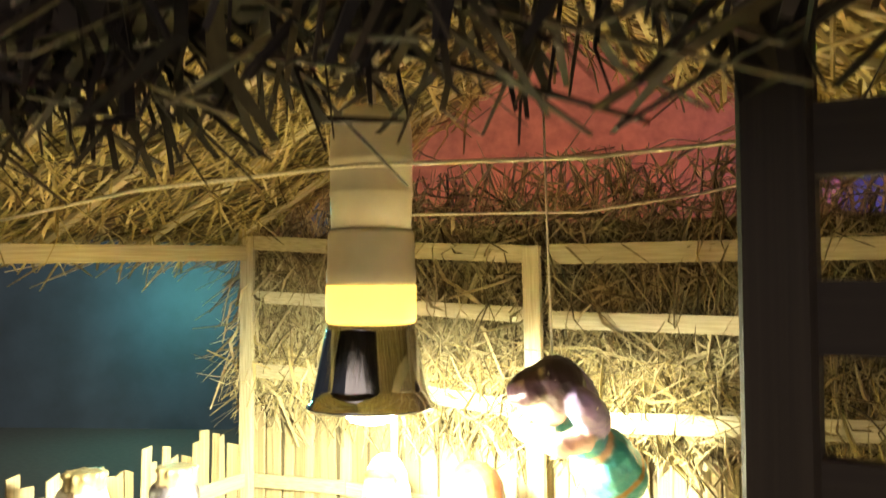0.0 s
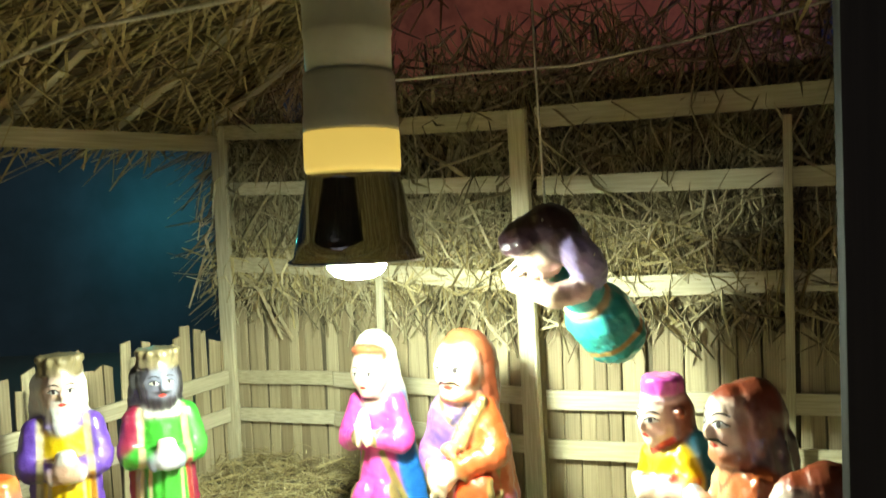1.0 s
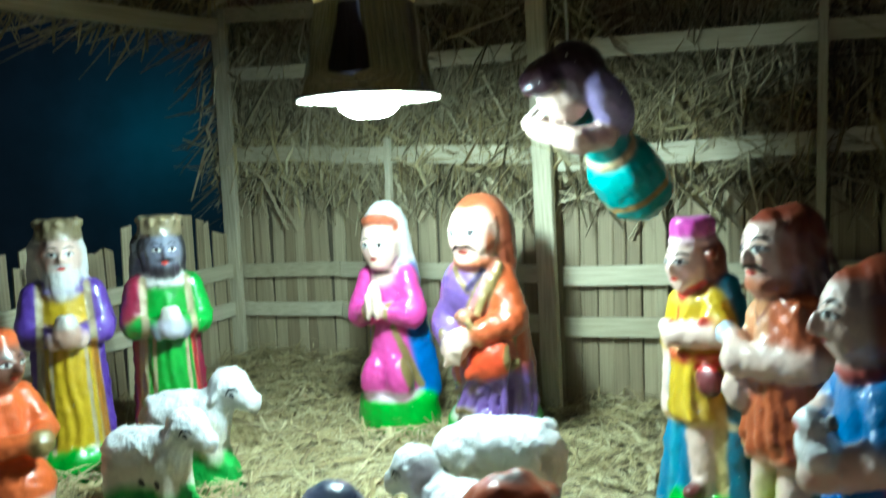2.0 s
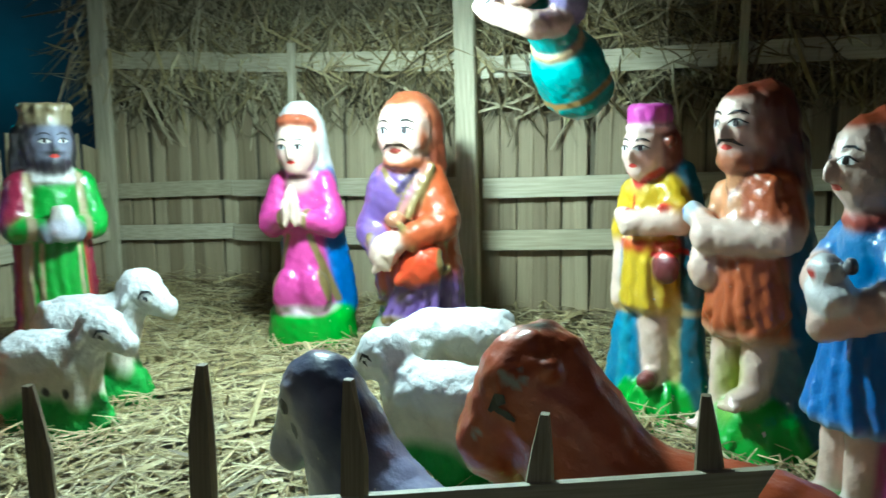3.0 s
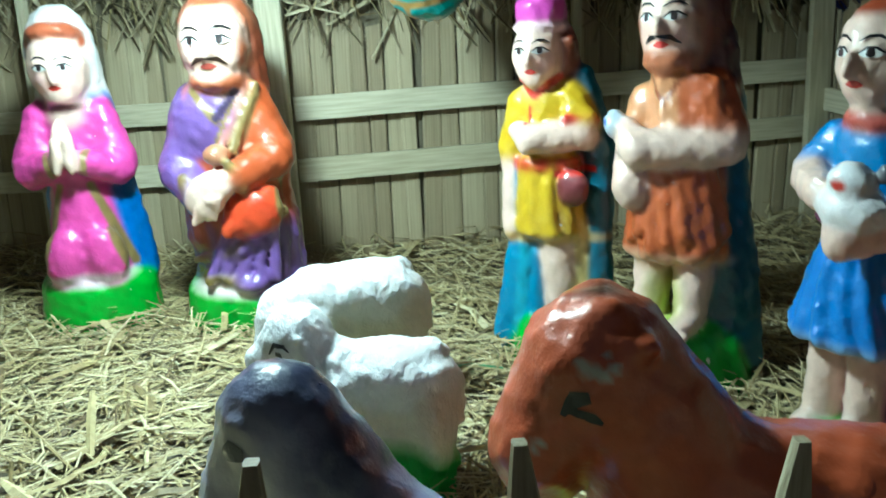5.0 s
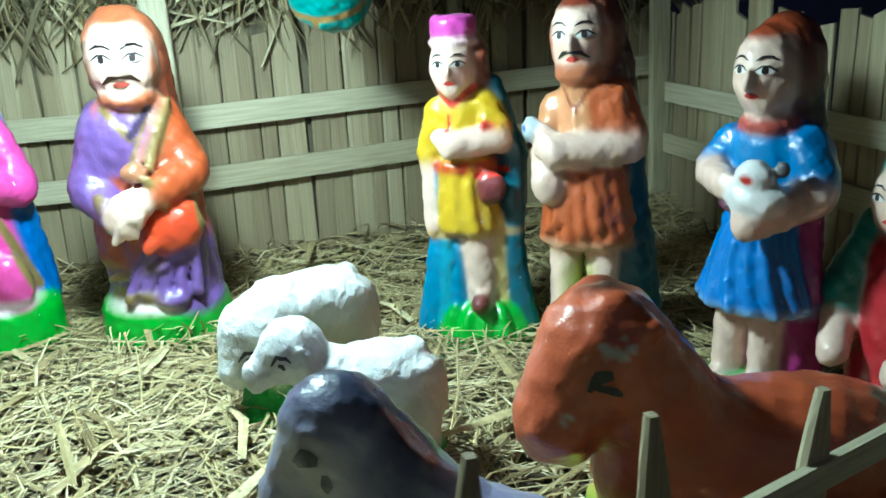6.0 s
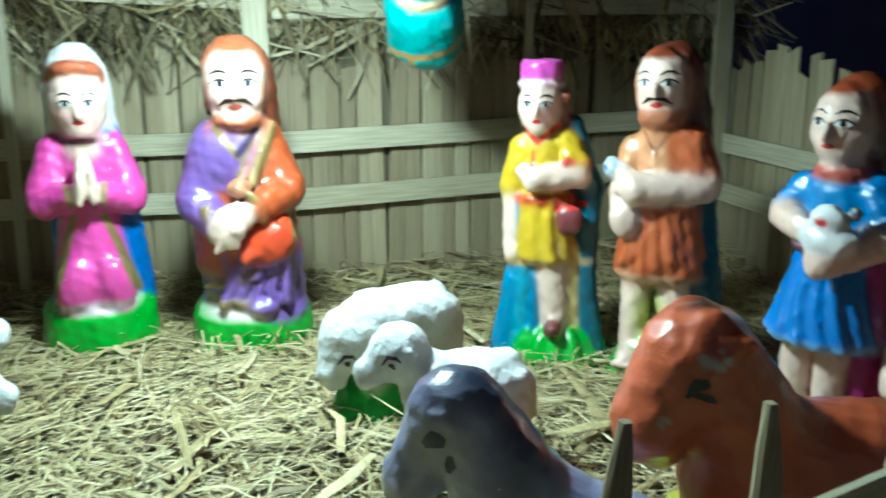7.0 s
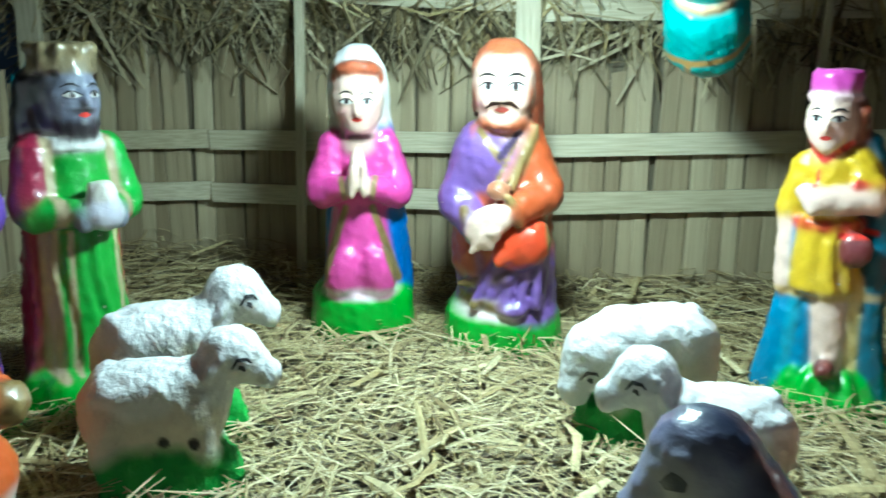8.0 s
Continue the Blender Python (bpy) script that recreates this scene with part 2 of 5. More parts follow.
        for axis in range(3):
            u, w = (axis + 1) % 3, (axis + 2) % 3
            sl0, sl1 = [slice(None)] * 3, [slice(None)] * 3
            sl0[axis], sl1[axis] = slice(0, -1), slice(1, None)
            edge = np.argwhere(inside[tuple(sl0)] != inside[tuple(sl1)])
            edge = edge[(edge[:, u] > 0) & (edge[:, w] > 0) & (edge[:, u] < n[u] - 1) & (edge[:, w] < n[w] - 1)]
            start = inside[tuple(edge.T)]
            quad = []
            for du, dw in ((1, 1), (0, 1), (0, 0), (1, 0)):
                e = edge.copy()
                e[:, u] -= du
                e[:, w] -= dw
                quad.append(ids[tuple(e.T)])
            quad = np.stack(quad, 1)
            quad[~start] = quad[~start][:, ::-1]
            faces.append(quad)
        return verts, np.concatenate(faces)

    def build(self, name, material, m, step=0.0022, floor=-0.012):
        verts, faces = self.skin(step, floor)
        cols = self.colour(verts)
        verts, faces, cols = verts.tolist(), faces.tolist(), cols.tolist()
        for k, (points, width, colour, head) in enumerate(self.strokes):
            self.lay(points, width, colour, head, verts, faces, cols, 0.0005 + 0.00012 * (k % 8))
        me = bpy.data.meshes.new(name)
        me.from_pydata(verts, [], faces)
        attr = me.color_attributes.new("paint", "FLOAT_COLOR", "POINT")
        attr.data.foreach_set("color", np.concatenate([np.array(cols), np.ones((len(cols), 1))], 1).astype(np.float32).ravel())
        me.materials.append(material)
        me.shade_smooth()
        ob = new(name, me)
        ob.matrix_world = m
        return ob

    def lay(self, points, width, colour, head, verts, faces, cols, lift):
        """A brush stroke: points (side, height[, width factor]) on the face of a head at (centre, turn), laid on the clay."""
        c, turn = head
        rot = np.array(Euler((0, 0, radians(turn))).to_matrix())
        fine = []
        for a, b in zip(points, points[1:]):
            fine += [tuple(np.array(a) + (np.array(b) - np.array(a)) * s / 3) for s in range(3)]
        fine.append(points[-1])
        rows = []
        for i, p in enumerate(fine):
            a, b = fine[max(i - 1, 0)], fine[min(i + 1, len(fine) - 1)]
            d = np.array((b[0] - a[0], b[1] - a[1]))
            d /= max(np.linalg.norm(d), 1e-9)
            w = width * 0.5 * (p[2] if len(p) > 2 else 1.0)
            for s in (-1, 0, 1):
                rows.append((p[0] - d[1] * w * s, p[1] + d[0] * w * s))
        start = np.array([rot @ np.array((x, -0.06, z)) + c for x, z in rows])
        way = rot @ np.array((0, 1.0, 0))
        travel = np.zeros(len(rows))
        for _ in range(40):
            travel += self.field(start + travel[:, None] * way) * 0.8
            travel = np.minimum(travel, 0.06)
        lay = start + (travel - lift)[:, None] * way
        o = len(verts)
        verts += lay.tolist()
        cols += [colour.tolist()] * len(rows)
        for i in range(len(fine) - 1):
            for j in (0, 1):
                q = o + i * 3 + j
                faces.append([q, q + 1, q + 4, q + 3])


def facing(x, y, yaw, wide=1.0, lean=0.0, tall=1.0):
    """Stands a figure at x, y so that its front looks along yaw (degrees from +x); wide: its girth; lean: how far it bows forward."""
    bow = Matrix.Identity(4)
    bow[1][2] = -lean
    return pose(x, y, 0, 0, 0, yaw + 90) @ bow @ Matrix.Diagonal((wide, wide, tall, 1))


# ---- the crib's plan ----
C, J, A, RC = Vector((-0.325, 1.33, 0)), Vector((-0.145, 1.25, 0)), Vector((0.14, 1.035, 0)), Vector((0.65, 0.84, 0))   # back wall: corner, joint, middle post, corner
SIDE = Vector((-0.449, -0.894, 0))                                                       # the way of both side walls to the front
LF, RF = C + SIDE * 0.86, RC + SIDE * 0.84
UP = Vector((0, 0, 1))
rng = np.random.default_rng(7)
rnd = random.Random(5)


def panel(name, p, q, z0, z1, thick, material, out, label, category):
    """An upright slab from p to q, its inner face on the line, thick towards out."""
    bm = bmesh.new()
    n = Vector(out).normalized() * thick
    low = [p, q, q + n, p + n]
    a = [bm.verts.new((v.x, v.y, z0)) for v in low]
    b = [bm.verts.new((v.x, v.y, z1)) for v in low]
    for i in range(4):
        bm.faces.new((a[i], a[(i + 1) % 4], b[(i + 1) % 4], b[i]))
    bm.faces.new(a[::-1])
    bm.faces.new(b)
    return tagged(part(name, bm, material, None, "", False), label, category, "", "structure")


BOARDS = [slab_mesh("board", PLANK, c, w) for c, w in ((0.004, 0.03), (-0.015, -0.05), (0.03, 0.04), (-0.035, 0.0), (0.012, -0.03))]
RAILS = [slab_mesh("rail", RAIL, c, w, 0.06) for c, w in ((0.0, 0.02), (0.02, -0.03), (-0.02, 0.04))]
DARKS = [slab_mesh("dark_board", DARKWOOD, c, w, 0.08) for c, w in ((0.0, 0.03), (0.05, -0.04))]


def stake_mesh(name, material, slant):
    """A unit split stake with a whittled point."""
    bm, rings = bmesh.new(), []
    for z, w, off in ((0.0, 1.0, 0.0), (0.5, 0.97, slant), (0.80, 0.92, 0.0), (0.90, 0.66, slant), (1.0, 0.30, 2 * slant)):
        rings.append([bm.verts.new((x * w + off, y * (0.6 + 0.4 * w), z)) for x, y in ((-0.42, -0.5), (0.42, -0.5), (0.5, 0.0), (0.4, 0.5), (-0.4, 0.5), (-0.5, 0.0))])
    for lo, hi in zip(rings, rings[1:]):
        for i in range(6):
            bm.faces.new((lo[i], lo[(i + 1) % 6], hi[(i + 1) % 6], hi[i]))
    bm.faces.new(rings[0][::-1])
    bm.faces.new(rings[-1])
    me = bpy.data.meshes.new(name)
    bm.to_mesh(me)
    bm.free()
    me.materials.append(material)
    return me


STAKES = [stake_mesh("stake", PLANK, c) for c in (0.05, -0.08)]


def run(p, q):
    d = (q - p).normalized()
    return d, (q - p).length, UP.cross(d)


def rail(parent, p, q, z0, z1, height, depth, off, mesh=0):
    """A level batten from p to q, standing off the wall towards the room."""
    d, length, _ = run(p, q)
    inn = d.cross(UP)
    a, b = p + inn * off + UP * z0, q + inn * off + UP * z1
    return piece("rail", RAILS[mesh % 3], parent, a, UP, b - a, height, depth, (b - a).length)


def post(parent, p, z0, z1, width, depth, along, lean=0.0, meshes=None):
    up = (UP + Vector(along) * lean).normalized()
    return piece("post", (meshes or RAILS)[0], parent, p + UP * z0, along, up, width, depth, z1 - z0)


def boards(parent, p, q, tops, spread, width, off, gap=0.0):
    d, length, _ = run(p, q)
    inn = d.cross(UP)
    s, k = 0.0, 0
    while s < length - width * 0.5:
        w = width * rnd.uniform(0.7, 1.25)
        f = s / length
        z = tops[0] + (tops[1] - tops[0]) * f + rnd.uniform(-spread, spread)
        base = p + d * (s + w / 2) + inn * (off + rnd.uniform(0, 0.002))
        up = UP + d * rnd.uniform(-0.02, 0.02) + inn * rnd.uniform(-0.01, 0.012)
        piece("board", BOARDS[k % 5], parent, base, d, up, w, 0.0035, z)
        s, k = s + w + rnd.uniform(0, 0.0015) + gap, k + 1


def wall_straw(name, p, q, z0, z1, count, off, material, label, lean=0.5, lengths=(0.05, 0.14), kind="stuff"):
    d, length, _ = run(p, q)
    d3, inn = np.array(d), np.array(d.cross(UP))
    s, z = rng.uniform(0, length, count), rng.uniform(z0, z1, count)
    start = np.array(p) + s[:, None] * d3 + z[:, None] * np.array([0, 0, 1.0]) + (off + rng.uniform(0, 0.012, count))[:, None] * inn
    ang = rng.normal(0, lean, count)
    far = rng.uniform(*lengths, count)[:, None]
    end = start - far * (np.cos(ang)[:, None] * np.array([0, 0, 1.0]) + np.sin(ang)[:, None] * d3) + rng.normal(0, 0.006, count)[:, None] * inn
    end[:, 2] = np.maximum(end[:, 2], z0 - 0.04 + rng.uniform(-0.045, 0.05, count))
    ob = strands(name, start, end, rng.uniform(0.0013, 0.0044, count) * rng.choice([0.8, 1.0, 1.9], count), rng.normal(0, 0.011, (count, 3)) * np.array([1, 0.4, 1]), material, rng)
    return tagged(ob, label, "straw", "", kind)


# ground of the crib and the room round it
bm = bmesh.new()
bmesh.ops.create_grid(bm, x_segments=60, y_segments=60, size=0.75)
for v in bm.verts:
    v.co.z = noise.noise(v.co * 9) * 0.004
ground = part("floor", bm, MAT)
ground.location = (-0.02, 0.75, -0.006)
tagged(ground, "earth-brown matting under the loose straw", "floor", "", "structure")
ROOMFLOOR = plain("table_cloth", (0.06, 0.05, 0.05), 0.8)
ROOMWALL = plain("teal_room_wall", (0.045, 0.068, 0.105), 0.7, 0.0, 0.1, 8.0, 0.3)
REDCLOTH = plain("red_cloth", (0.40, 0.17, 0.12), 0.8, 0.0, 0.2, 25.0, 0.35)
bm = bmesh.new()
bmesh.ops.create_grid(bm, x_segments=4, y_segments=4, size=2.6)
table = part("room_floor", bm, ROOMFLOOR)
table.location = (0, 0.6, -0.02)
tagged(table, "dark cloth-covered stand under the crib", "floor", "", "structure")
S = 2.4
corners = [Vector((-S, -1.6, 0)), Vector((-S, 2.7, 0)), Vector((S, 2.7, 0)), Vector((S, -1.6, 0))]
for i, side in enumerate(("west", "north", "east")):
    a, b = corners[i], corners[(i + 1) % 4]
    panel("wall_" + side, a, b, -0.02, 2.2, 0.05, ROOMWALL, (b - a).cross(UP) * -1, "dim teal painted room wall", "wall")

# back wall of three stretches that meet at a joint and at the middle post; rails: height at both ends, breadth
STRETCHES = (
    ("wall_back_corner", C, J, 1100, ((0.522, 0.510, 0.022), (0.437, 0.430, 0.019), (0.321, 0.314, 0.022), (0.145, 0.153, 0.020), (0.088, 0.096, 0.020))),
    ("wall_back_left", J, A, 1700, ((0.508, 0.490, 0.022), (0.428, 0.416, 0.019), (0.312, 0.299, 0.022), (0.152, 0.163, 0.021), (0.094, 0.105, 0.021))),
    ("wall_back_right", A, RC, 2700, ((0.49, 0.49, 0.024), (0.412, 0.404, 0.021), (0.292, 0.307, 0.023), (0.161, 0.178, 0.022), (0.103, 0.121, 0.022))))
for name, p, q, count, heights in STRETCHES:
    d, length, out = run(p, q)
    wall = panel(name, p, q, 0, 0.53, 0.006, MAT, out, "back wall of the crib, split reed boards under thatch", "wall")
    boards(wall, p, q, (0.255, 0.255), 0.022, 0.0185, 0.004)
    for k, (z0, z1, h) in enumerate(heights):
        rail(wall, p + d * 0.004, q - d * 0.002, z0, z1, h, 0.005, 0.024 if k < 3 else 0.015, k)
    wall_straw("wall_thatch", p, q, 0.285, 0.56, count, 0.008, THATCH, "dry grass thatch hung behind the rails", 0.75, (0.05, 0.16))
    wall_straw("hanging_straw", p, q, 0.30, 0.37, count // 4, 0.012, STRAW, "loose straw ends hanging over the boards", 0.85, (0.03, 0.12))
    wall_straw("straw_tops", p, q, 0.555, 0.62, count // 6, 0.006, THATCH, "straggling grass tops above the rail", 0.6, (0.05, 0.1))
    if name.endswith("corner"):
        post(wall, p + d * 0.012 + d.cross(UP) * 0.026, 0, 0.53, 0.026, 0.007, d)
    else:
        post(wall, q + d * 0.001 if name.endswith("left") else q - d * 0.02, 0, 0.50, 0.024, 0.007, d, -0.02).location += d.cross(UP) * 0.031
        post(wall, p + d * length * (0.33 if name.endswith("left") else 0.49) + d.cross(UP) * 0.035, 0.0, 0.33 if name.endswith("left") else 0.47, 0.009, 0.006, d, 0.01)

# side walls: picket boards, open above
for name, p, q, tops in (("wall_side_left", C, LF, (0.225, 0.20)), ("wall_side_right", RC, RF, (0.255, 0.205))):
    d, length, out = run(p, q)
    flip = -1 if name.endswith("left") else 1
    wall = tagged(new(name), "low side wall of uneven reed pickets, open above", "wall", "", "structure")
    inn = d.cross(UP) * flip
    s, k = 0.0, 0
    while s < length:
        w = rnd.uniform(0.013, 0.022)
        z = tops[0] + (tops[1] - tops[0]) * s / length + rnd.uniform(-0.022, 0.018)
        piece("board", BOARDS[k % 5], wall, p + d * (s + w / 2) + inn * 0.004, d, UP + d * rnd.uniform(-0.03, 0.03), w, 0.0035, z)
        s, k = s + w + rnd.uniform(0.0, 0.004), k + 1
    for z, h in ((0.143, 0.022), (0.085, 0.022), (0.50, 0.024)):
        a, b = p + inn * 0.012 + UP * (z + 0.006), q + inn * 0.012 + UP * (z - 0.02)
        piece("rail", RAILS[k % 3], wall, a, UP, b - a, h, 0.005, (b - a).length)
        k += 1
    post(wall, q + inn * 0.006, 0, 0.54, 0.02, 0.012, d)

# front: corner post with bars, their unlit side coloured near-black; low pickets
frontline = (RF - LF).normalized()
fence = tagged(new("front_post"), "front post with cross bars, its unlit side coloured near-black", "post", "", "structure")
FP = Vector((0.146, 0.216, 0))
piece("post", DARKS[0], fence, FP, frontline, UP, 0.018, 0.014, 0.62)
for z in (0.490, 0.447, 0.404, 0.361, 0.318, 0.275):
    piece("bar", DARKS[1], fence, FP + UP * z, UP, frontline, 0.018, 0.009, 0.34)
pickets = tagged(new("front_fence"), "low fence of spaced pointed slats along the open front", "fence")
for k, (x, y, z) in enumerate(((-0.210, 0.456, 0.125), (-0.150, 0.438, 0.130), (-0.092, 0.420, 0.141), (-0.035, 0.400, 0.138), (0.027, 0.383, 0.128), (0.086, 0.366, 0.136))):
    piece("picket", STAKES[k % 2], pickets, (x, y, -0.004), frontline, UP + frontline * rnd.uniform(-0.05, 0.05), 0.0115, 0.005, z + 0.004)
a, b = Vector((-0.225, 0.457, 0.066)), Vector((0.10, 0.358, 0.108))
piece("rail", RAILS[1], pickets, a, UP, b - a, 0.010, 0.004, (b - a).length)

# roof: two thatched slopes, ridge from front to back
mid_b, mid_f = (C + RC) / 2, (LF + RF) / 2
for name, p, q in (("roof_left", C, LF), ("roof_right", RC, RF)):
    over = (p - mid_b).normalized() * 0.06
    e0, e1 = p + over + UP * 0.52 - SIDE * 0.05, q + over + UP * 0.52 + SIDE * 0.02
    r0, r1 = mid_b + UP * 0.80 - SIDE * 0.05, mid_f + UP * 0.80 + SIDE * 0.02
    bm = bmesh.new()
    quad = [bm.verts.new(v) for v in (e0, e1, r1, r0)]
    top = [bm.verts.new(v + UP * 0.03) for v in (e0, e1, r1, r0)]
    bm.faces.new(quad)
    bm.faces.new(top[::-1])
    for i in range(4):
        bm.faces.new((quad[i], top[i], top[(i + 1) % 4], quad[(i + 1) % 4]))
    slope = tagged(part(name, bm, MAT, None, "", False), "thatched roof slope of the crib", "roof", "", "structure")
    n = 3400
    f, g = rng.uniform(0, 1, n)[:, None], rng.uniform(0, 1, n)[:, None]
    lo = np.array(e0) + f * np.array(e1 - e0)
    hi = np.array(r0) + f * np.array(r1 - r0)
    st = lo + g * (hi - lo) - np.array([0, 0, 0.008]) * rng.uniform(0.3, 2.5, n)[:, None]
    dirn = (lo - hi) / np.linalg.norm(lo - hi, axis=1, keepdims=True) + rng.normal(0, 0.6, (n, 3)) * np.array([1, 1, 0.25])
    en = st + dirn * rng.uniform(0.04, 0.13, n)[:, None]
    tagged(strands("roof_thatch", st, en, rng.uniform(0.0015, 0.006, n), rng.normal(0, 0.005, (n, 3)), STRAW, rng), "straw of the roof's underside", "straw", "", "stuff")
    for k in range(6):
        s = (k + 0.5) / 6
        a, b = Vector(e0).lerp(e1, s) - UP * 0.014, Vector(r0).lerp(r1, s) - UP * 0.014
        piece("rafter", RAILS[k % 3], slope, a, SIDE, b - a, 0.012, 0.008, (b - a).length)

# eave thatch that hangs over the open front, its unlit face put in as dark colour
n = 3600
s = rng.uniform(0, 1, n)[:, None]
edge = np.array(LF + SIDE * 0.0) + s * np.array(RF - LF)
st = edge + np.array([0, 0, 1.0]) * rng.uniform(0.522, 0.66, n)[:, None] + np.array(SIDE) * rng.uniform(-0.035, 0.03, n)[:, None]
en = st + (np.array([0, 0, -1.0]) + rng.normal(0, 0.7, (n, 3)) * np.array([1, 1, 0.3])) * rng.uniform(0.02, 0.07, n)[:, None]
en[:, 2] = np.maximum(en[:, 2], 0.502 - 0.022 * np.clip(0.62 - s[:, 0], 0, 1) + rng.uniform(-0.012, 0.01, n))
tagged(strands("eave_thatch", st, en, rng.uniform(0.0012, 0.006, n), rng.normal(0, 0.008, (n, 3)), EAVE, rng), "thatch fringe over the open front, its unlit face coloured near-black", "straw", "", "stuff")
panel("eave_board", LF - SIDE * 0.01, RF - SIDE * 0.01, 0.528, 0.68, 0.02, DARKWOOD, SIDE, "eave board behind the fringe, coloured near-black as unlit", "eave")

# loose straw over the floor
n = 26000
f, g = rng.uniform(0.0, 1, n)[:, None], rng.uniform(0, 1, n)[:, None]
lo = np.array(LF) + f * np.array(RF - LF)
hi = np.array(C) + f * np.array(RC - C)
st = lo + (g * 1.04 - 0.04) * (hi - lo)
bank = np.clip((g - 0.86) / 0.14, 0, 1) * 0.036
st[:, 2:] = bank * rng.uniform(0.2, 1, (n, 1)) + rng.uniform(0.0, 0.010, (n, 1))
ang = rng.uniform(0, 2 * np.pi, n)
ln = rng.uniform(0.015, 0.06, n) * rng.choice([1.0, 1.0, 1.0, 2.0], n)
en = st + np.stack([np.cos(ang) * ln, np.sin(ang) * ln, rng.normal(0, 0.007, n)], 1)
en[:, 2] = np.maximum(en[:, 2], 0.001)
wd = np.where(rng.uniform(0, 1, n) < 0.03, rng.uniform(0.004, 0.007, n), rng.uniform(0.0009, 0.0026, n))
tagged(strands("floor_straw", st, en, wd, rng.normal(0, 0.003, (n, 3)), STRAW, rng, 0.3), "loose pale straw strewn over the floor", "straw", "", "stuff")

# broad dry leaf blades among the straw, and one green blade
n = 38
st = np.stack([rng.uniform(-0.28, 0.30, n), rng.uniform(0.48, 1.0, n), rng.uniform(0.010, 0.014, n)], 1)
ang = rng.uniform(0, np.pi, n)
ln = rng.uniform(0.03, 0.11, n)
en = st + np.stack([np.cos(ang) * ln, np.sin(ang) * ln, rng.normal(0, 0.003, n)], 1)
tagged(strands("leaf_blades", st, en, rng.uniform(0.004, 0.009, n), rng.normal(0, 0.003, (n, 3)), STRAW, rng, 0.12), "broad dry leaf blades lying on the straw", "leaves", "", "stuff")
FRESH = plain("fresh_leaf", (0.06, 0.22, 0.08), 0.5)
leaf = strands("green_leaf", np.array([[0.112, 0.705, 0.016]]), np.array([[0.150, 0.690, 0.012]]), np.array([0.006]), np.array([[0.0, 0.0, 0.002]]), FRESH, rng, 0.1)
tagged(leaf, "small green leaf blade on the straw", "leaf")

# cords strung under the roof
for name, pts in (("string_cord", [(-0.42, 0.80, 0.520), (-0.22, 0.66, 0.532), (-0.03, 0.61, 0.543), (0.14, 0.60, 0.545), (0.30, 0.60, 0.560)]),
                  ("string_cord", [(-0.06, 1.02, 0.540), (0.06, 0.96, 0.536), (0.17, 0.93, 0.534), (0.28, 0.90, 0.548), (0.42, 0.86, 0.575)])):
    fine = []
    for u, v in zip(pts, pts[1:]):
        fine += [Vector(u).lerp(Vector(v), s / 4) for s in range(4)]
    tagged(part(name, tube(fine + [Vector(pts[-1])], 0.0016, 6), CORD), "pale twisted cord strung across the crib", "cord", "cords under the roof")

# red cloth hung behind the crib, and small coloured lamps on a wire
cloth = panel("backdrop_cloth", Vector((-0.35, 2.62, 0)), Vector((1.12, 2.62, 0)), 0.35, 1.5, 0.01, REDCLOTH, (0, 1, 0), "red cloth hung on the wall behind the crib", "cloth")
for k, (x, y, z, c) in enumerate(((0.86, 1.52, 0.46, (0.05, 0.1, 1)), (0.93, 1.50, 0.50, (0.1, 0.05, 1)), (0.98, 1.49, 0.43, (0.05, 0.35, 1)), (1.04, 1.46, 0.47, (0.1, 0.05, 1)),
                                  (0.90, 1.50, 0.34, (0.1, 0.05, 1)), (1.10, 1.45, 0.40, (0.15, 0.1, 1)), (-0.75, -0.25, 0.5, (0, 1, 0.4)), (-0.3, -0.5, 0.62, (0.1, 0.1, 1)),
                                  (0.2, -0.5, 0.55, (0.1, 0.2, 1)), (0.5, -0.4, 0.7, (0.1, 0.1, 1)), (-0.5, -0.4, 0.75, (0.9, 0.05, 0.05)))):
    gl, nt, b = shader("coloured_bulb")
    b.inputs["Base Color"].default_value = (*[0.2 + 0.5 * v for v in c], 1)
    b.inputs["Emission Color"].default_value, b.inputs["Emission Strength"].default_value = (*c, 1), 12.0
    led = tagged(part("fairy_light", turned([(0.0005, -0.008), (0.004, -0.006), (0.005, 0.0), (0.004, 0.006), (0.0005, 0.008)], 10), gl), "tiny glowing coloured lamp of a light chain", "light", "light chain")
    led.location = (x - (0.14 if y > 1 else 0), y, z)
for pts in ([(0.64, 1.55, -0.02), (0.66, 1.54, 0.50), (0.79, 1.50, 0.51), (0.90, 1.46, 0.48), (0.96, 1.45, 0.40), (0.98, 1.44, -0.02)], [(0.70, 1.52, -0.02), (0.71, 1.52, 0.30), (0.76, 1.50, 0.35), (0.84, 1.49, 0.44)],
            [(-0.95, -0.2, -0.02), (-0.9, -0.2, 0.45), (-0.75, -0.25, 0.51), (-0.5, -0.4, 0.76), (-0.3, -0.5, 0.63), (0.2, -0.5, 0.56), (0.5, -0.4, 0.71), (0.55, -0.38, -0.02)]):
    tagged(part("light_chain_wire", tube(pts, 0.0015, 6), DARKWOOD), "dark wire of the coloured light chain", "wire")

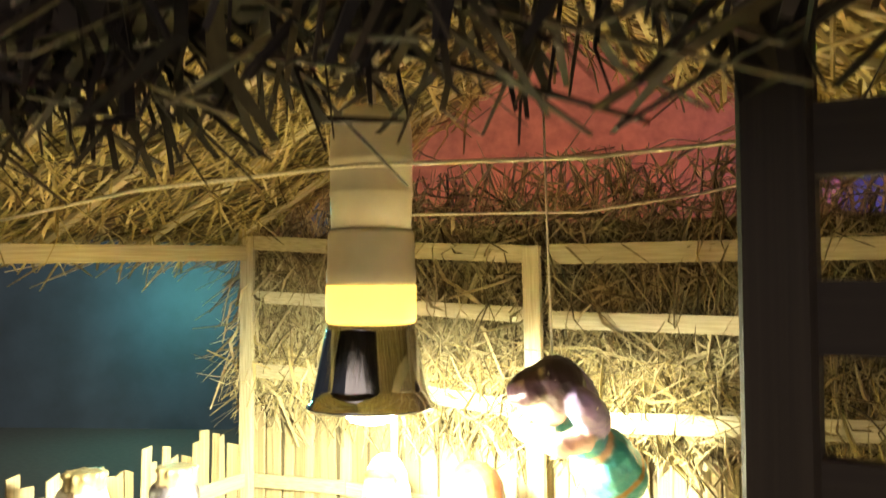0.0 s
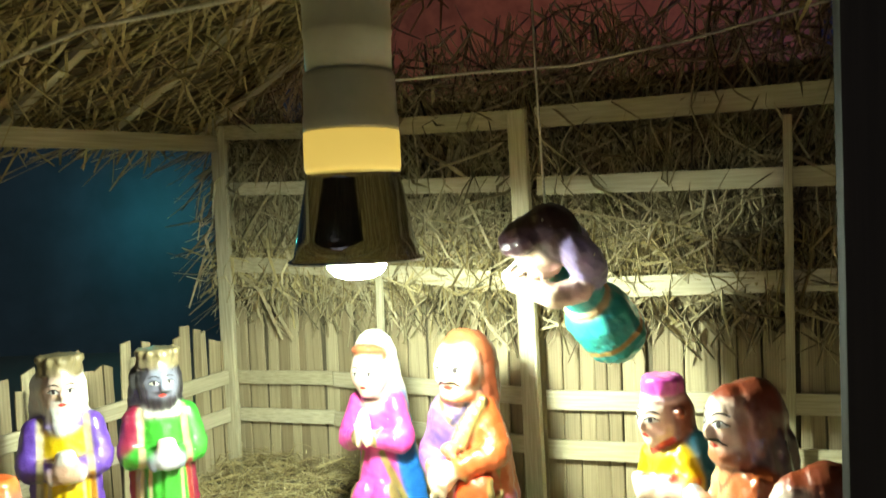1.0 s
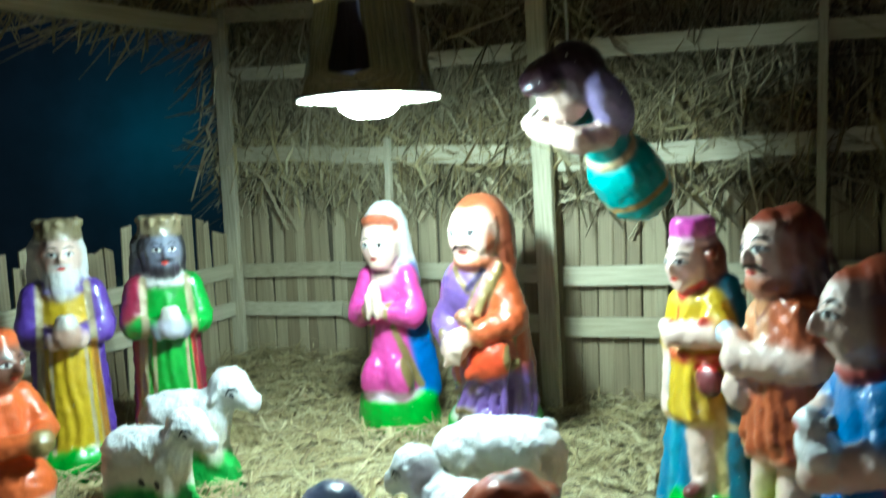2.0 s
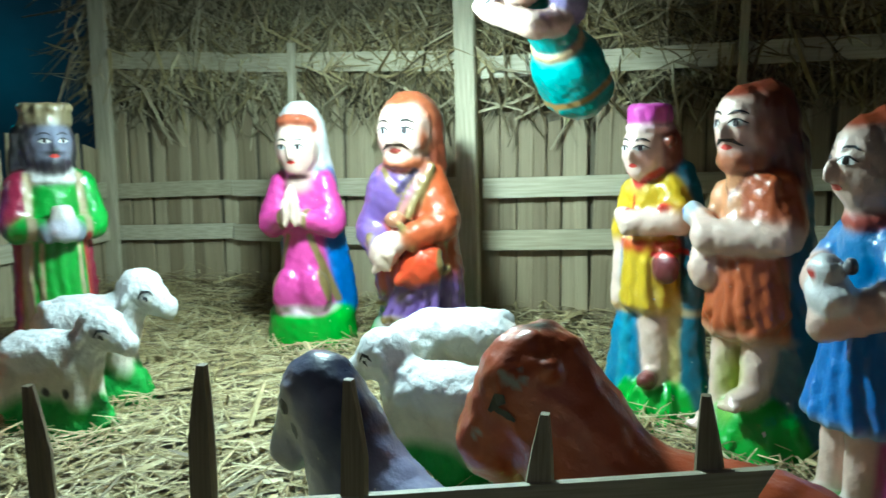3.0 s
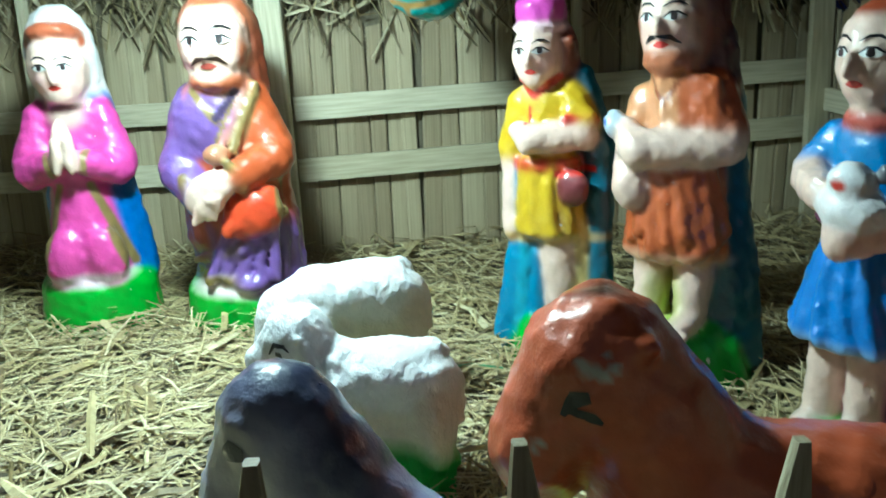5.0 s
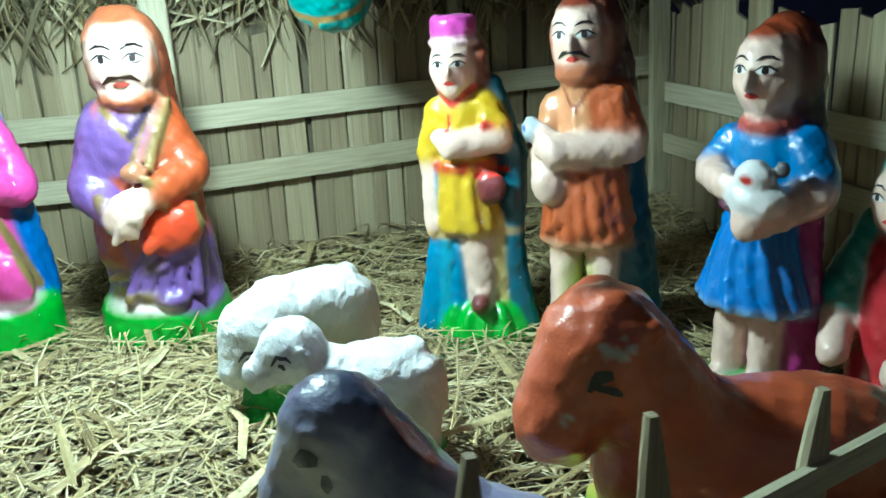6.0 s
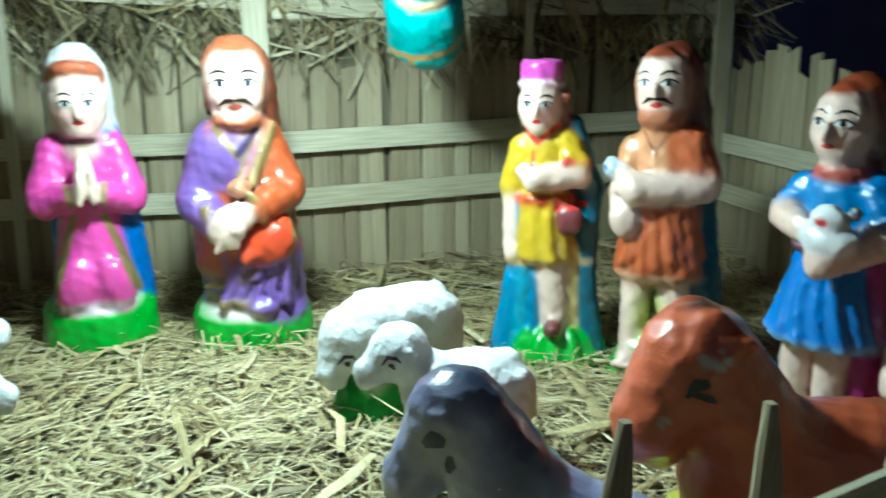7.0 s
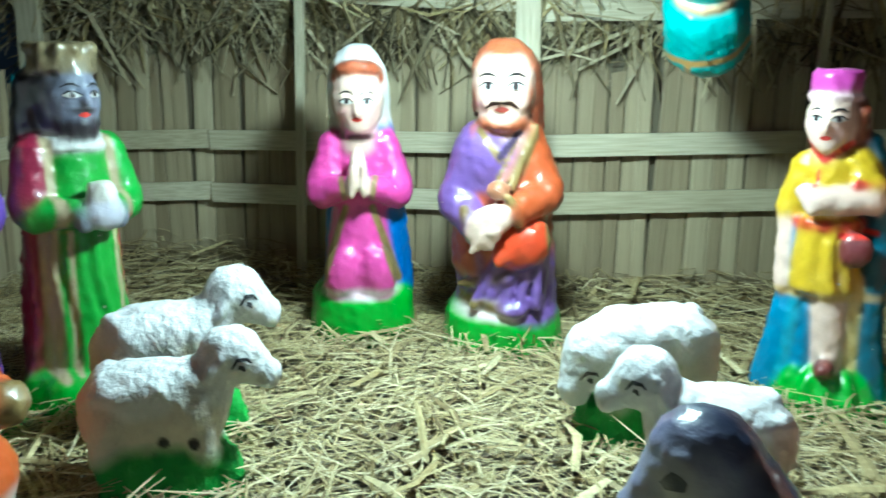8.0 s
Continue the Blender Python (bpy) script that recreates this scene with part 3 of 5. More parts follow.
# hanging lamp
bulb = tagged(new("hanging_lamp"), "white lamp holder with chrome bell reflector and lit bulb", "lamp")
bulb.location = LAMP
glow, nt, b = shader("lit_bulb")
b.inputs["Base Color"].default_value = (0.9, 0.9, 0.9, 1)
b.inputs["Emission Color"].default_value, b.inputs["Emission Strength"].default_value = (0.74, 1.0, 0.99, 1), 480.0
part("reflector", turned([(0.0575, 0.0), (0.0578, 0.0015), (0.053, 0.004), (0.050, 0.018), (0.046, 0.038), (0.0425, 0.056), (0.040, 0.068), (0.039, 0.074),
                          (0.036, 0.074), (0.0375, 0.066), (0.040, 0.054), (0.0435, 0.036), (0.0475, 0.016), (0.0515, 0.003), (0.0575, 0.0)]), CHROME, bulb, "chrome bell reflector")
part("bulb", turned([(0.0005, -0.0155), (0.010, -0.0150), (0.018, -0.0125), (0.023, -0.0080), (0.0255, -0.0020), (0.0255, 0.0075), (0.001, 0.0080)]), glow, bulb, "glowing white bulb face")
# added pale cone that makes the reflector's inside look brightly lit from below
part("rim_liner", turned([(0.0570, -0.0012), (0.0545, 0.0010), (0.0500, 0.0040), (0.0400, 0.0075), (0.0260, 0.0090), (0.0260, 0.0100), (0.0400, 0.0085), (0.0500, 0.0055)]), PLASTIC, bulb, "pale liner added inside the rim to catch the bulb's light")
part("bulb_body", turned([(0.0245, 0.0105), (0.030, 0.03), (0.032, 0.05), (0.034, 0.073), (0.001, 0.073)]), PLASTIC, bulb, "white bulb body")
part("collar", turned([(0.001, 0.1075), (0.0395, 0.1075), (0.040, 0.11), (0.040, 0.12), (0.039, 0.122), (0.0385, 0.152), (0.037, 0.156), (0.001, 0.156)]), PLASTIC, bulb, "white bulb collar")
WARM, nt, b = shader("glowing_collar")
b.inputs["Base Color"].default_value, b.inputs["Roughness"].default_value = (0.7, 0.6, 0.3, 1), 0.4
b.inputs["Emission Color"].default_value, b.inputs["Emission Strength"].default_value = (1.0, 0.76, 0.20, 1), 0.24
part("diffuser_ring", turned([(0.001, 0.0745), (0.0395, 0.0745), (0.0405, 0.078), (0.0402, 0.107), (0.001, 0.107)]), WARM, bulb, "yellow glowing bulb base")
part("holder", turned([(0.001, 0.157), (0.036, 0.157), (0.0365, 0.185), (0.0375, 0.187), (0.0375, 0.190), (0.0368, 0.192), (0.0368, 0.214), (0.038, 0.216), (0.038, 0.220),
                       (0.037, 0.222), (0.0365, 0.246), (0.033, 0.262), (0.012, 0.268), (0.001, 0.268)]), PLASTIC, bulb, "ribbed white lamp holder")
part("cord", tube([(0, 0, 0.267), (0.004, 0.002, 0.33), (0, 0, 0.42)], 0.004), CORD, bulb, "grey lamp cord")
# ---- clay figures ----
MAG, BLUE, GREEN, SKIN = (0.66, 0.06, 0.31), (0.0, 0.13, 0.46), (0.01, 0.36, 0.02), (0.77, 0.54, 0.44)
ORANGE, PURPLE, WHITE, GOLD = (0.62, 0.10, 0.02), (0.17, 0.085, 0.31), (0.78, 0.76, 0.73), (0.24, 0.16, 0.055)
YELLOW, RED, HAIR = (0.60, 0.38, 0.012), (0.58, 0.03, 0.02), (0.16, 0.03, 0.012)
BLACK, LIPS = (0.012, 0.01, 0.012), (0.55, 0.04, 0.03)


def face(f, c, turn=0, size=1.0, brow=BLACK, lips=LIPS, beard=None):
    """Painted brows, lids, eyes and lips on a head whose middle is c."""
    h, s = (np.array(c), turn), size
    for side in (-1, 1):
        x = 0.0085 * side * s
        f.stroke([(x - 0.0060 * s, 0.0068 * s, 0.4), (x - 0.002 * s, 0.0090 * s, 1.0), (x + 0.002 * s, 0.0090 * s, 1.0), (x + 0.0060 * s, 0.0068 * s, 0.4)], 0.0013 * s, brow, h)
        f.stroke([(x - 0.0055 * s, 0.0015 * s, 0.3), (x - 0.002 * s, 0.0018 * s, 1.0), (x + 0.002 * s, 0.0018 * s, 1.0), (x + 0.0055 * s, 0.0012 * s, 0.3)], 0.0044 * s, WHITE, h)
        f.stroke([(x - 0.006 * s, 0.0014 * s, 0.4), (x - 0.002 * s, 0.0040 * s, 1.0), (x + 0.002 * s, 0.0040 * s, 1.0), (x + 0.006 * s, 0.0014 * s, 0.4)], 0.0012 * s, BLACK, h)
        f.stroke([(x - 0.0017 * s, 0.0018 * s, 0.8), (x, 0.0018 * s, 1.2), (x + 0.0017 * s, 0.0018 * s, 0.8)], 0.0034 * s, (0.03, 0.02, 0.02), h)
    f.stroke([(-0.0045 * s, -0.0125 * s, 0.2), (-0.0015 * s, -0.0122 * s, 1.0), (0.0015 * s, -0.0122 * s, 1.0), (0.0045 * s, -0.0125 * s, 0.2)], 0.0036 * s, lips, h)
    if beard:
        f.stroke([(-0.0105 * s, -0.0118 * s, 0.3), (-0.006 * s, -0.0085 * s, 1.1), (0, -0.0078 * s, 0.5), (0.006 * s, -0.0085 * s, 1.1), (0.0105 * s, -0.0118 * s, 0.3)], 0.0026 * s, beard, h)


def kneeling_woman(m):
    f = Clay()
    f.column((0, 0.004, -0.01), (0, 0.002, 0.047), (0.053, 0.049), (0.047, 0.042), GREEN, 0.004, (5, 0.025, 0.4), 0.014)
    f.column((0.006, 0.016, 0.030), (0.005, 0.014, 0.120), (0.045, 0.034), (0.036, 0.027), BLUE, 0.006, (7, 0.035, 0.0), 0.012)
    f.column((0.006, 0.014, 0.112), (0.004, 0.012, 0.195), (0.037, 0.028), (0.024, 0.020), BLUE, 0.008, (7, 0.03, 0.5), 0.014)
    f.column((-0.001, -0.006, 0.044), (0, -0.002, 0.135), (0.034, 0.031), (0.020, 0.022), MAG, 0.005, (6, 0.03, 0.3), 0.008)
    f.column((0, 0.0, 0.12), (0, 0.004, 0.188), (0.032, 0.025), (0.020, 0.019), MAG, 0.008, (0, 0, 0), 0.014)
    for s in (-1, 1):
        f.ball((0.0155 * s, -0.026, 0.063), (0.0175, 0.016, 0.026), MAG, 0.005, (0, -10 * s, 0))
        f.limb((0.024 * s, 0.0, 0.170), (0.034 * s, -0.008, 0.136), 0.0125, 0.0155, MAG)
        f.limb((0.033 * s, -0.012, 0.131), (0.011 * s, -0.034, 0.140), 0.0145, 0.0095, MAG, 0.004)
        f.line((0.012 * s, -0.024, 0.120), (0.036 * s, -0.02, 0.052), 0.0030, GOLD)
        f.line((0.012 * s, -0.04, 0.131), (0.015 * s, -0.04, 0.148), 0.0026, GOLD)
        f.ball((0.0035 * s, -0.041, 0.153), (0.0055, 0.009, 0.021), SKIN, 0.002, (-14, -7 * s, 0))
        for k in range(3):
            f.limb((0.0045 * s, -0.049 - 0.001 * k, 0.150 + 0.005 * k), (0.0085 * s, -0.043, 0.137 + 0.004 * k), 0.0024, 0.0024, SKIN, 0.0012)
    f.spray((0, -0.036, 0.046), (0.036, 0.03, 0.0055), (0.80, 0.58, 0.66), 0.5)
    f.column((0.002, 0.018, 0.160), (0, 0.012, 0.215), (0.029, 0.021), (0.027, 0.024), (0.78, 0.70, 0.66), 0.008, (8, 0.03, 0.0), 0.008)
    f.ball((0, 0.006, 0.217), (0.0278, 0.027, 0.037), WHITE, 0.006)
    f.ball((0, -0.011, 0.2085), (0.0228, 0.0225, 0.0275), SKIN, 0.003)
    f.ball((0, -0.017, 0.190), (0.011, 0.012, 0.009), SKIN, 0.006)
    f.limb((0, -0.008, 0.184), (0, -0.006, 0.172), 0.0135, 0.015, SKIN, 0.004)
    f.ball((0, -0.0335, 0.2045), (0.0030, 0.0042, 0.0065), SKIN, 0.004)
    f.ball((0, -0.006, 0.2315), (0.0222, 0.0232, 0.0085), (0.42, 0.10, 0.045), 0.002, (-16, 0, 0))
    for s in (-1, 1):
        f.spray((0.0215 * s, -0.014, 0.2270), (0.0030, 0.010, 0.0050), (0.42, 0.10, 0.045), 0.35)
        f.spray((0.012 * s, -0.030, 0.201), (0.007, 0.012, 0.006), (0.80, 0.46, 0.42), 0.9)
    # shadow under the chin, sprayed on as a dark neck band
    f.spray((0.0, -0.022, 0.1795), (0.017, 0.016, 0.0036), (0.06, 0.02, 0.02), 0.35)
    face(f, (0, -0.011, 0.2085), 0, 1.05)
    return tagged(f.build("kneeling_woman_figurine", CLAY, m), "glossy clay kneeling woman in pink robe and blue cloak", "figurine")


def kneeling_man(m):
    f = Clay()
    RUST, CREST = (0.44, 0.075, 0.02), (0.43, 0.11, 0.045)
    f.column((0, 0.004, -0.01), (0, 0.004, 0.044), (0.057, 0.052), (0.050, 0.044), GREEN, 0.004, (5, 0.03, 0.9), 0.016)
    f.spray((0.002, -0.036, 0.041), (0.05, 0.03, 0.009), (0.78, 0.64, 0.62), 0.4)
    f.column((0.004, 0.004, 0.034), (0.002, 0.006, 0.095), (0.044, 0.037), (0.042, 0.034), PURPLE, 0.005, (15, 0.045, 0.0), 0.010)
    for k in range(5):
        f.limb((-0.022 + 0.013 * k, -0.034, 0.046), (-0.002 + 0.009 * k, -0.031, 0.085), 0.0050, 0.0030, PURPLE, 0.005)
    f.line((-0.040, -0.03, 0.047), (0.046, -0.03, 0.042), 0.0045, GOLD, 0.5)
    f.ball((0.010, -0.036, 0.042), (0.014, 0.010, 0.007), (0.62, 0.44, 0.36), 0.005)
    f.column((0, 0.006, 0.060), (0, 0.006, 0.150), (0.046, 0.037), (0.042, 0.033), RUST, 0.006, (9, 0.025, 0.5), 0.016)
    f.column((0, 0.006, 0.140), (0.001, 0.006, 0.196), (0.042, 0.032), (0.021, 0.019), RUST, 0.012, (0, 0, 0), 0.020)
    f.spray((0.036, -0.03, 0.056), (0.040, 0.05, 0.030), PURPLE, 0.15)
    f.limb((-0.036, -0.019, 0.058), (0.006, -0.036, 0.070), 0.0032, 0.0035, GOLD, 0.004)
    f.limb((0.006, -0.036, 0.070), (0.040, -0.014, 0.094), 0.0035, 0.0032, GOLD, 0.004)
    f.ball((-0.012, -0.008, 0.165), (0.030, 0.024, 0.032), PURPLE, 0.010)
    f.limb((-0.021, 0.0, 0.178), (-0.037, -0.012, 0.134), 0.014, 0.0175, PURPLE, 0.010)
    f.limb((-0.037, -0.018, 0.128), (-0.020, -0.036, 0.114), 0.0165, 0.013, PURPLE, 0.005)
    f.limb((0.021, 0.002, 0.178), (0.035, -0.008, 0.140), 0.014, 0.0175, RUST, 0.010)
    f.limb((0.036, -0.016, 0.136), (0.012, -0.040, 0.128), 0.0155, 0.012, RUST, 0.004)
    f.ball((0.019, -0.034, 0.098), (0.024, 0.014, 0.020), (0.62, 0.055, 0.015), 0.005, (0, -20, 0))
    f.limb((0.000, -0.043, 0.088), (0.034, -0.028, 0.112), 0.0060, 0.0050, (0.60, 0.06, 0.018), 0.006)
    f.limb((0.027, -0.010, 0.190), (0.008, -0.031, 0.146), 0.0040, 0.0040, GOLD, 0.004)
    f.limb((0.020, -0.012, 0.190), (0.001, -0.031, 0.150), 0.0030, 0.0030, (0.42, 0.16, 0.14), 0.004)
    f.line((0.014, -0.02, 0.186), (-0.003, -0.03, 0.152), 0.0016, GOLD)
    f.ball((-0.002, -0.040, 0.145), (0.0095, 0.0085, 0.0080), (0.42, 0.17, 0.09), 0.003)
    f.ball((-0.012, -0.046, 0.116), (0.015, 0.009, 0.019), SKIN, 0.003, (0, 30, 0))
    f.ball((-0.002, -0.047, 0.123), (0.014, 0.008, 0.012), SKIN, 0.003, (0, -25, 0))
    for k in range(4):
        f.limb((-0.015 + 0.0052 * k, -0.054, 0.113 + 0.001 * k), (-0.0225 + 0.0052 * k, -0.050, 0.097 + 0.001 * k), 0.0029, 0.0025, SKIN, 0.0012)
    f.limb((0.008, -0.047, 0.140), (0.016, -0.045, 0.120), 0.0040, 0.0040, GOLD, 0.002)
    f.limb((-0.030, -0.040, 0.128), (-0.026, -0.043, 0.104), 0.0040, 0.0036, GOLD, 0.002)
    f.line((0.040, -0.03, 0.118), (0.046, -0.03, 0.070), 0.0030, GOLD)
    f.line((-0.018, -0.03, 0.190), (-0.001, -0.03, 0.168), 0.0030, GOLD)
    f.line((0.014, -0.03, 0.188), (-0.001, -0.03, 0.170), 0.0030, (0.05, 0.03, 0.08))
    f.limb((0, 0.0, 0.202), (0, -0.002, 0.180), 0.019, 0.022, SKIN, 0.006)
    f.ball((0.006, 0.014, 0.222), (0.0265, 0.023, 0.035), HAIR, 0.006)
    f.column((0.015, 0.012, 0.178), (0.010, 0.012, 0.225), (0.019, 0.020), (0.021, 0.020), HAIR, 0.005, (9, 0.08, 0), 0.010)
    f.ball((0, 0.004, 0.234), (0.0268, 0.0245, 0.0258), CREST, 0.004)
    f.ball((0, -0.010, 0.2215), (0.0258, 0.0262, 0.0325), SKIN, 0.003)
    f.spray((0, -0.022, 0.2545), (0.026, 0.030, 0.0065), CREST, 0.35)
    for k in range(7):
        a = -0.9 + 0.3 * k
        f.limb((0.026 * math.sin(a), -0.022 * math.cos(a), 0.243 - 0.004 * abs(k - 3)), (0.014 * math.sin(a), 0.006, 0.2555), 0.0028, 0.0030, CREST, 0.003)
    for s in (-1, 1):
        for k in range(4):
            f.limb((0.0228 * s, -0.006 + 0.007 * k, 0.238), (0.0235 * s, -0.004 + 0.008 * k, 0.206 - 0.003 * k), 0.0034, 0.0030, CREST if k < 2 else HAIR, 0.002)
        f.spray((0.0245 * s, -0.020, 0.208), (0.0045, 0.012, 0.020), CREST, 0.4)
        f.spray((0.012 * s, -0.034, 0.213), (0.007, 0.010, 0.006), (0.82, 0.50, 0.42), 0.9)
    f.ball((0, -0.015, 0.1960), (0.0205, 0.0190, 0.0095), CREST, 0.005)
    f.ball((0, -0.0365, 0.2195), (0.0040, 0.005, 0.0075), SKIN, 0.004)
    f.spray((0, -0.035, 0.2020), (0.011, 0.013, 0.0050), SKIN, 0.5)
    face(f, (0, -0.010, 0.2235), 0, 1.28, BLACK, (0.5, 0.08, 0.06), (0.03, 0.012, 0.008))
    return tagged(f.build("kneeling_man_figurine", CLAY, m), "glossy clay bearded man in orange and purple robe", "figurine")


def herd_boy(m):
    f = Clay()
    CAPE, DEEP = (0.0, 0.20, 0.38), (0.0, 0.10, 0.16)
    f.column((0.006, 0.004, -0.01), (0.002, 0.004, 0.032), (0.051, 0.047), (0.034, 0.030), GREEN, 0.004, (15, 0.06, 0.0), 0.012)
    f.limb((-0.020, -0.004, 0.128), (-0.027, -0.002, 0.060), 0.010, 0.013, CAPE, 0.006)
    f.limb((-0.027, -0.002, 0.062), (-0.038, -0.004, 0.010), 0.013, 0.014, CAPE, 0.006)
    f.limb((-0.010, -0.008, 0.085), (-0.014, -0.012, 0.020), 0.007, 0.008, CAPE, 0.006)
    f.limb((-0.018, -0.012, 0.100), (-0.026, -0.014, 0.016), 0.004, 0.005, (0.02, 0.32, 0.46), 0.004)
    f.limb((0.016, 0.010, 0.186), (0.033, 0.006, 0.140), 0.011, 0.0105, DEEP, 0.006)
    f.limb((0.033, 0.006, 0.142), (0.031, 0.002, 0.060), 0.0105, 0.0095, DEEP, 0.006)
    f.limb((0.031, 0.002, 0.062), (0.040, 0.0, 0.010), 0.0095, 0.012, DEEP, 0.006)
    f.column((0.002, 0.018, 0.01), (0.002, 0.014, 0.18), (0.032, 0.014), (0.024, 0.014), DEEP, 0.008, (6, 0.04, 0), 0.008)
    f.limb((0.007, -0.012, 0.030), (0.001, -0.006, 0.095), 0.0105, 0.0155, SKIN, 0.004)
    f.limb((0.020, -0.006, 0.024), (0.016, -0.002, 0.090), 0.006, 0.009, (0.72, 0.56, 0.22), 0.005)
    f.ball((0.007, -0.026, 0.033), (0.0080, 0.011, 0.0070), (0.16, 0.035, 0.03), 0.002)
    f.ball((0.007, -0.017, 0.0405), (0.0082, 0.008, 0.0035), SKIN, 0.002)
    f.column((-0.004, -0.002, 0.084), (-0.006, 0.0, 0.140), (0.0275, 0.026), (0.022, 0.020), YELLOW, 0.004, (11, 0.06, 0.2), 0.006)
    f.column((-0.006, 0.0, 0.138), (-0.008, 0.002, 0.186), (0.024, 0.021), (0.019, 0.016), YELLOW, 0.005, (0, 0, 0), 0.012)
    f.spray((-0.006, 0.0, 0.084), (0.04, 0.05, 0.0035), (0.68, 0.42, 0.12), 0.6)
    f.column((-0.006, 0.0, 0.130), (-0.006, 0.0, 0.1375), (0.0250, 0.0225), (0.0250, 0.0225), RED, 0.002, (0, 0, 0), 0.003)
    f.ball((0.018, -0.017, 0.119), (0.0125, 0.008, 0.0125), (0.17, 0.03, 0.035), 0.002)
    f.line((0.007, -0.02, 0.128), (0.030, -0.01, 0.130), 0.0020, RED)
    f.limb((-0.025, 0.0, 0.172), (-0.033, 0.0, 0.142), 0.0105, 0.0115, YELLOW, 0.006)
    f.limb((-0.033, -0.002, 0.134), (-0.031, -0.008, 0.094), 0.0085, 0.0085, SKIN, 0.004)
    f.ball((-0.031, -0.010, 0.090), (0.0072, 0.008, 0.010), SKIN, 0.003)
    f.limb((0.012, 0.0, 0.174), (0.023, -0.006, 0.160), 0.0125, 0.0115, YELLOW, 0.005)
    f.limb((0.024, -0.010, 0.153), (-0.012, -0.025, 0.151), 0.0105, 0.0095, SKIN, 0.003)
    f.limb((0.014, -0.019, 0.163), (0.032, -0.008, 0.162), 0.0032, 0.0032, RED, 0.002)
    f.ball((-0.018, -0.024, 0.156), (0.0095, 0.006, 0.0075), SKIN, 0.003, (0, 25, 0))
    f.line((-0.024, -0.01, 0.190), (-0.011, -0.015, 0.179), 0.0024, RED)
    f.line((0.006, -0.01, 0.190), (-0.009, -0.015, 0.179), 0.0024, RED)
    f.line((-0.013, -0.02, 0.172), (-0.013, -0.02, 0.162), 0.0012, RED)
    f.limb((-0.009, -0.002, 0.178), (-0.010, -0.003, 0.192), 0.0112, 0.0115, SKIN, 0.004)
    f.ball((-0.005, 0.006, 0.207), (0.0190, 0.0185, 0.0235), HAIR, 0.005)
    f.limb((0.004, 0.006, 0.206), (0.010, 0.006, 0.182), 0.0120, 0.0085, HAIR, 0.005)
    for k in range(4):
        f.ball((0.0125 - 0.001 * k, -0.002 + 0.002 * k, 0.212 - 0.008 * k), (0.0050, 0.0060, 0.0045), HAIR, 0.002)
    f.ball((-0.010, -0.006, 0.205), (0.0178, 0.0190, 0.0222), SKIN, 0.003)
    f.ball((-0.010, -0.012, 0.190), (0.0085, 0.0095, 0.0070), SKIN, 0.005)
    f.ball((-0.010, -0.0256, 0.2025), (0.0026, 0.0042, 0.0055), SKIN, 0.004)
    f.column((-0.009, 0.0, 0.2190), (-0.009, 0.0, 0.2245), (0.0198, 0.0205), (0.0192, 0.020), (0.78, 0.52, 0.55), 0.002, (0, 0, 0), 0.003)
    f.column((-0.009, 0.0, 0.224), (-0.009, 0.0, 0.2395), (0.0182, 0.0190), (0.0178, 0.0185), (0.56, 0.06, 0.36), 0.002, (9, 0.02, 0), 0.004)
    f.spray((-0.009, 0, 0.2415), (0.018, 0.018, 0.0025), (0.66, 0.22, 0.46), 0.6)
    for s in (-1, 1):
        f.spray((-0.010 + 0.009 * s, -0.024, 0.1985), (0.006, 0.010, 0.005), (0.82, 0.48, 0.42), 0.9)
    face(f, (-0.010, -0.006, 0.2055), 0, 0.92)
    return tagged(f.build("herd_boy_figurine", CLAY, m, 0.002), "glossy clay boy in yellow tunic and pink cap", "figurine")


